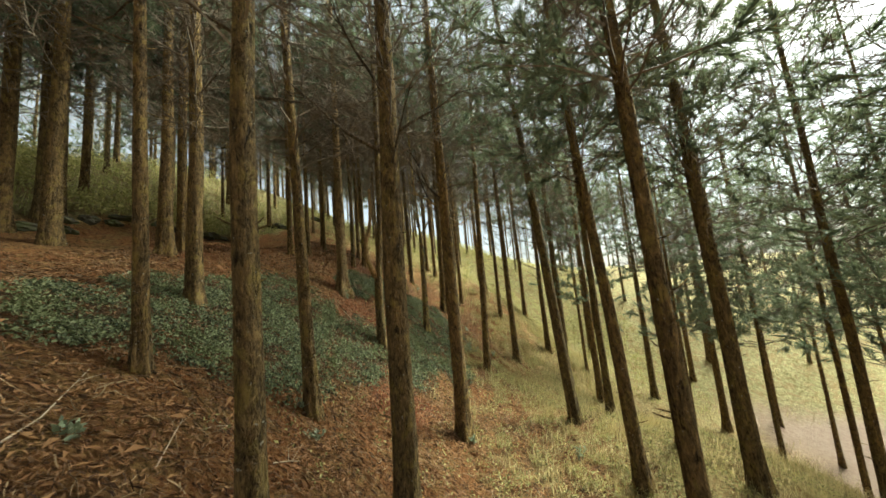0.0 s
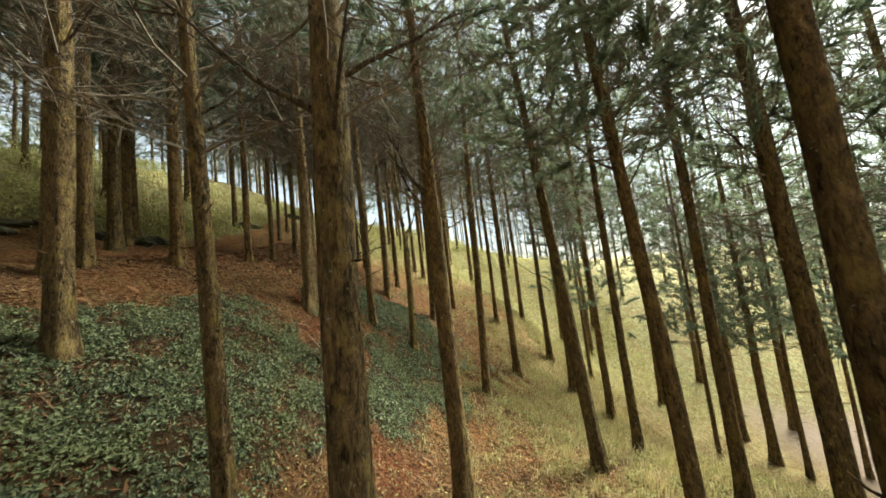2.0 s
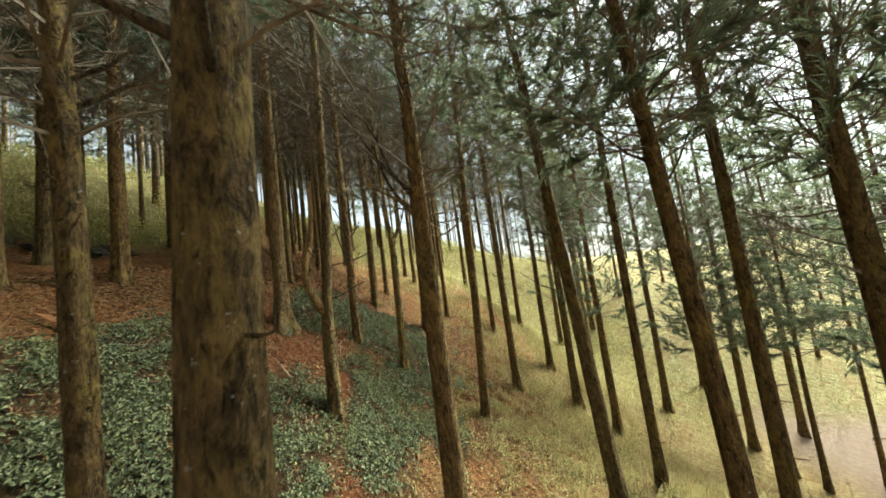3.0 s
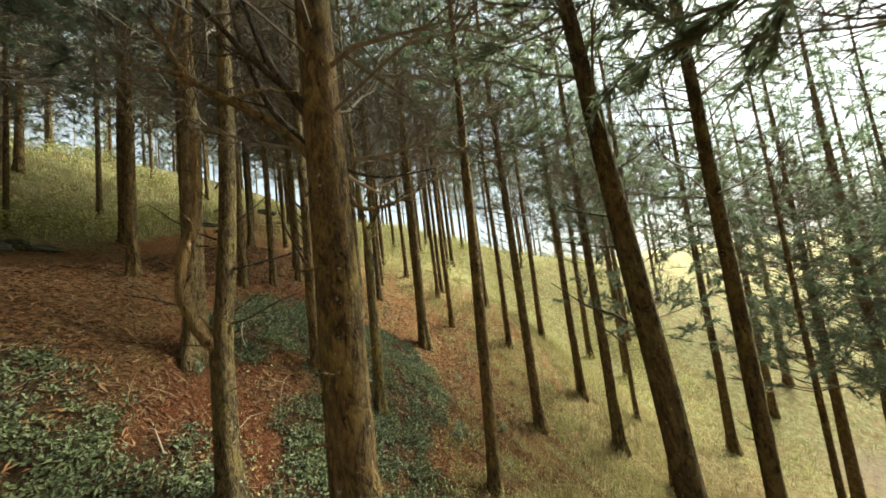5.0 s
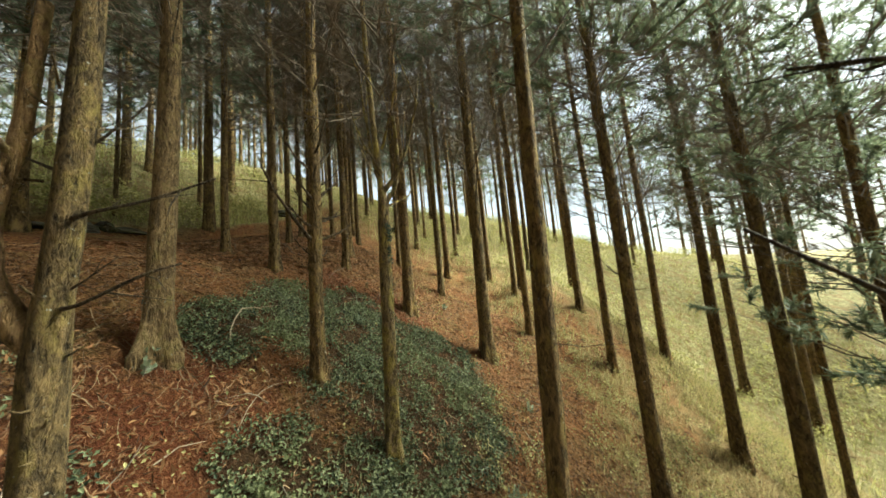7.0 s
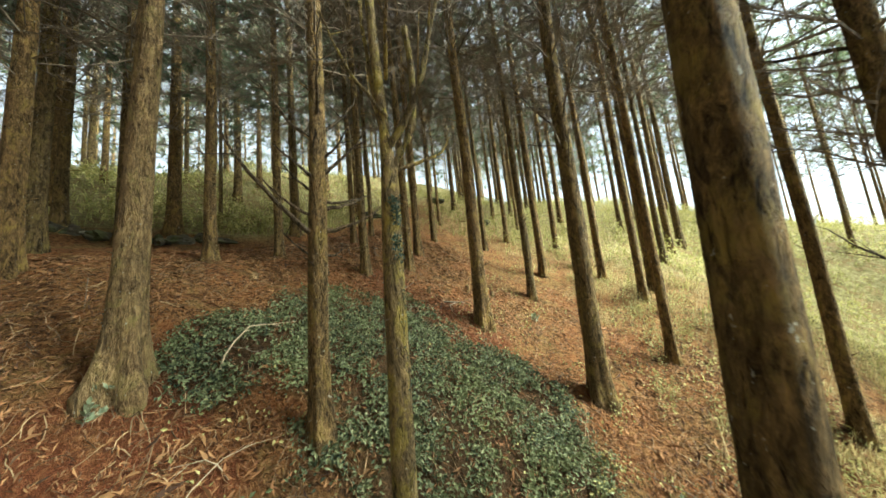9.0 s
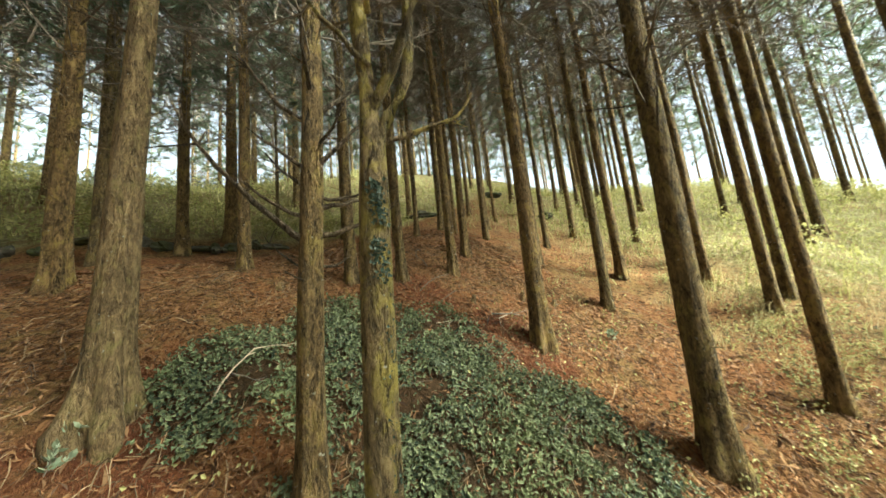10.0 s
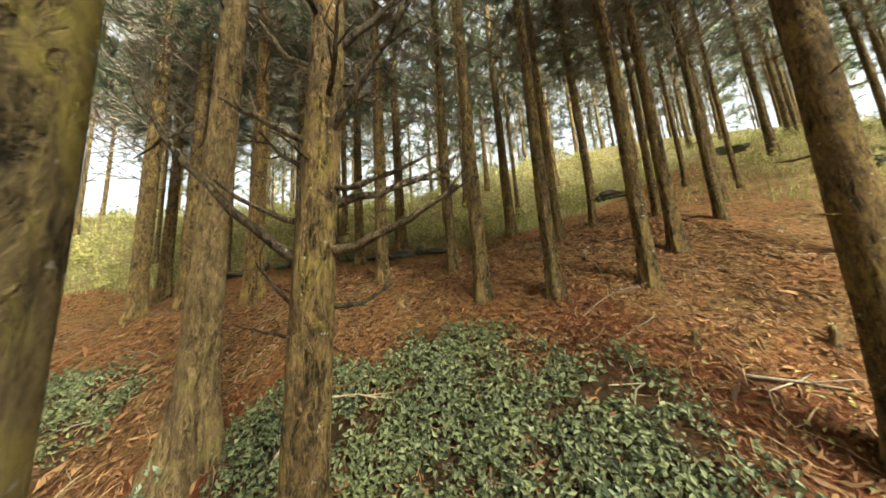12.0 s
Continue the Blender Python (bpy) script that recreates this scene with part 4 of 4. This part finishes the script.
LYING = [
    ([(-3.55, 17.03, 0.02), (-3.45, 16.57, 0.05), (-3.39, 16.17, 0.02)], 0.009, 0, 2),
    ([(-2.67, 17.48, 0.02), (-2.62, 17.16, 0.1), (-2.53, 17.07, 0.08), (-2.46, 17.12, 0.02)], 0.009, 1, 0),
    ([(-2.80, 17.18, 0.02), (-2.64, 17.50, 0.05), (-2.53, 17.82, 0.03)], 0.019, 0, 2),
    ([(-3.06, 16.02, 0.02), (-2.98, 16.31, 0.04), (-2.91, 16.55, 0.02)], 0.007, 1, 1),
    ([(-3.25, 16.45, 0.02), (-3.18, 16.35, 0.07), (-3.07, 16.30, 0.02)], 0.01, 1, 0),
]
LYING_MORE = [
    ([(-3.42, 2.79, 0.02), (-3.55, 3.14, 0.03), (-4.03, 3.95, 0.02)], 0.012, 1, 1),
    ([(-2.70, 3.34, 0.02), (-2.84, 3.69, 0.05), (-2.99, 4.00, 0.02)], 0.009, 1, 1),
    ([(-2.14, 4.33, 0.02), (-2.05, 4.54, 0.05), (-1.97, 4.73, 0.02)], 0.01, 1, 2),
    ([(-2.45, 11.39, 0.02), (-2.43, 11.63, 0.04), (-2.33, 11.86, 0.02)], 0.01, 1, 0),
    ([(-2.88, 10.52, 0.02), (-3.17, 10.71, 0.06), (-3.28, 10.79, 0.02)], 0.012, 1, 1),
    ([(-2.50, 11.02, 0.02), (-2.61, 11.27, 0.03), (-2.73, 11.44, 0.02)], 0.008, 0, 2),
]
for k, (way, thick, pale, sides) in enumerate(LYING + LYING_MORE):
    stick(way, thick, PALE_WOOD if pale else DEADWOOD, "fallen_branch",
          "bleached crooked fallen branch on the needle litter" if pale else "dark fallen branch half sunk in the needle litter", twigs=sides, seed=200 + k)


def build_sticks():
    rng = random.Random(12)
    for i in range(46):
        x, y = rng.uniform(-6.5, 2.5), rng.uniform(1.5, 18.5)
        a, ln = rng.uniform(0, 6.28), rng.uniform(0.35, 1.1)
        c, s = math.cos(a), math.sin(a)
        k = rng.uniform(-0.15, 0.15)
        pts = [(x + c * ln * f - s * k * math.sin(3 * f), y + s * ln * f + c * k * math.sin(3 * f), 0.015 + 0.05 * math.sin(3.1 * f)) for f in (0, 0.25, 0.5, 0.75, 1)]
        stick(pts, rng.uniform(0.006, 0.013), PALE_WOOD if i % 6 == 0 else DEADWOOD, "fallen_branch", "thin dry branch fallen on the needle litter", twigs=2, seed=i)


build_sticks()


def rock(x, y, size, seed):
    bm = bmesh.new()
    bmesh.ops.create_icosphere(bm, subdivisions=3, radius=1)
    for v in bm.verts:
        n = noise.noise(v.co * 1.3 + Vector((seed * 3.1, 0, 0))) * 0.5 + noise.noise(v.co * 3.7 + Vector((seed * 2.3, 0, 0))) * 0.28
        v.co *= 1 + n
        v.co.x *= size[0]
        v.co.y *= size[1]
        v.co.z *= size[2]
    me = bpy.data.meshes.new("rock")
    bm.to_mesh(me)
    bm.free()
    me.materials.append(ROCK)
    ob = new("rock", me)
    ob.matrix_basis = Matrix.Translation((x, y, gz(x, y) - size[2] * 0.1)) @ Matrix.Rotation(seed * 1.7, 4, "Z")
    return tagged(ob, "dark mossy rock of the low bank along the wood", "rock", "rocks of the bank")


def build_bank():
    rng = random.Random(21)
    y = 8.2
    i = 0
    while y < 15.5:
        rock(-10.55 + 0.25 * math.sin(y) + rng.uniform(-0.2, 0.2), y, (rng.uniform(0.16, 0.3), rng.uniform(0.25, 0.6), rng.uniform(0.1, 0.22)), i)
        y += rng.uniform(0.35, 0.75)
        i += 1


build_bank()
for x, y, size, k in ((-10.66, 27.6, (0.7, 0.35, 0.28), 41), (-6.45, 26.3, (0.6, 0.3, 0.25), 42), (-11.3, 22.6, (0.8, 0.35, 0.25), 43)):
    rock(x, y, size, k)


def stump(x, y, r, h, seed):
    rng = np.random.default_rng(seed)
    verts, faces = [], []
    tube([(0, 0, -0.15), (0.01, 0, 0.05), (0.02, 0.01, h * 0.6), (0.02, 0.02, h)], (r * 1.4, r * 1.15, r, r * 0.85), 11, verts, faces)
    for k in range(4):
        a = rng.uniform(0, 6.28)
        tube([(0, 0, 0.06), (math.cos(a) * r * 1.6, math.sin(a) * r * 1.6, 0.0)], (r * 0.5, r * 0.2), 6, verts, faces)
    ob = new("tree_stump", mesh_of("tree_stump", verts, faces, BARK_OLD, True))
    ob.location = (x, y, gz(x, y))
    return tagged(ob, "small rotten tree stump in the needle litter", "stump", "stumps")


for x, y, r, h, s in ((-2.84, 18.28, 0.04, 0.2, 1), (-5.15, 14.14, 0.07, 0.1, 2), (-3.17, 17.11, 0.04, 0.14, 3), (-2.46, 18.85, 0.05, 0.12, 4)):
    stump(x, y, r, h, s)


def sprig(x, y, spread_r, tall, leaves, seed, label):
    """A low seedling bush: an Empty with stems and leaves."""
    rng = np.random.default_rng(seed)
    root = tagged(new("seedling_bush"), label, "bush", "seedling bushes")
    root.location = (x, y, gz(x, y))
    sv, sf, lv, lf = [], [], [], []
    for _ in range(max(4, leaves // 12)):
        a = rng.uniform(0, 6.28)
        pts = bough(rng, (rng.uniform(-0.3, 0.3) * spread_r, rng.uniform(-0.3, 0.3) * spread_r, -0.03), a, rng.uniform(0.6, 1.4), tall * rng.uniform(0.6, 1.2), 4)
        tube(pts, (0.006, 0.005, 0.004, 0.003, 0.002), 4, sv, sf)
        for _ in range(12):
            p, d = along(pts, rng.uniform(0.25, 1.0))
            w = turned(rng, d * 0.5 + np.array((0, 0, 0.2)), 0.6)
            s = unit(np.cross(w, rng.normal(0, 1, 3))) * 0.02
            ln = rng.uniform(0.05, 0.1)
            i = len(lv)
            lv += [p, p + w * ln * 0.5 + s, p + w * ln, p + w * ln * 0.5 - s]
            lf += [(i, i + 1, i + 2), (i, i + 2, i + 3)]
    for name, v, f, m in (("stems", sv, sf, DEADWOOD), ("leaves", lv, lf, SPRIG)):
        ob = new(name, mesh_of(name, v, f, m))
        ob.parent = root


for x, y, r, t, n, s in ((1.02, 14.0, 0.4, 0.45, 190, 1), (-3.41, 11.81, 0.12, 0.2, 36, 2), (-3.6, 11.96, 0.1, 0.25, 40, 3), (-1.42, 18.81, 0.15, 0.2, 40, 4),
                         (-3.27, 3.11, 0.25, 0.2, 60, 13), (-2.45, 5.85, 0.15, 0.22, 30, 5), (-2.01, 5.31, 0.12, 0.2, 30, 6), (0.49, 8.09, 0.2, 0.25, 50, 7), (2.97, 8.03, 0.2, 0.3, 60, 8),
                         (2.21, 15.12, 0.25, 0.25, 60, 9), (-0.16, 12.38, 0.2, 0.2, 40, 10), (-2.44, 15.46, 0.1, 0.25, 20, 11), (1.14, 16.62, 0.2, 0.2, 40, 12)):
    sprig(x, y, r, t, n, s, "low seedling with pale blue-green leaves on the forest floor")


def climbing_ivy(tree_x, tree_y, radius, z0, z1, side, count, seed, size=1.0):
    rng = np.random.default_rng(seed)
    k = count
    z = z0 + (z1 - z0) * rng.beta(1.6, 1.4, k)
    a = radians(side) + rng.normal(0, 0.2, k) + 0.4 * np.sin(5.0 * z + seed) + 0.35 * (np.arange(k) % 2)
    out = np.stack([np.cos(a), np.sin(a), np.zeros(k)], 1)
    foot = np.array((tree_x, tree_y, 0))
    p = foot + out * (radius + rng.uniform(0.003, 0.03 * size, (k, 1))) + np.stack([0 * z, 0 * z, z], 1)
    nn = out + rng.normal(0, 0.5, (k, 3))
    nn /= np.linalg.norm(nn, axis=1)[:, None]
    d = rng.normal(0, 1, (k, 3)) - np.array((0, 0, 0.8))
    d -= (d * nn).sum(1)[:, None] * nn
    d /= np.linalg.norm(d, axis=1)[:, None]
    s = np.cross(nn, d)
    L = rng.uniform(0.014, 0.03, (k, 1)) * size
    fold = nn * L * 0.15
    v = np.stack([p - d * L * 0.5, p + s * L * 0.4 + fold, p + d * L * 0.5, p - s * L * 0.4 + fold], 1).reshape(-1, 3)
    quads_object("climbing_ivy", v, 4, [(0, 1, 2), (0, 2, 3)], IVY_DARK, "ivy leaves climbing up the lichen-covered trunk", "ivy")


climbing_ivy(-0.67, 13.53, 0.085, 0.14, 2.44, 215, 110, 1)
climbing_ivy(-0.625, 13.585, 0.08, 3.38, 3.72, -22, 170, 5, 1.4)
climbing_ivy(-0.63, 13.57, 0.082, 3.02, 3.34, -14, 110, 7, 1.3)
climbing_ivy(-0.65, 13.55, 0.085, 1.74, 3.0, -12, 120, 6)
climbing_ivy(-3.63, 12.13, 0.17, 2.07, 2.97, 240, 160, 2)
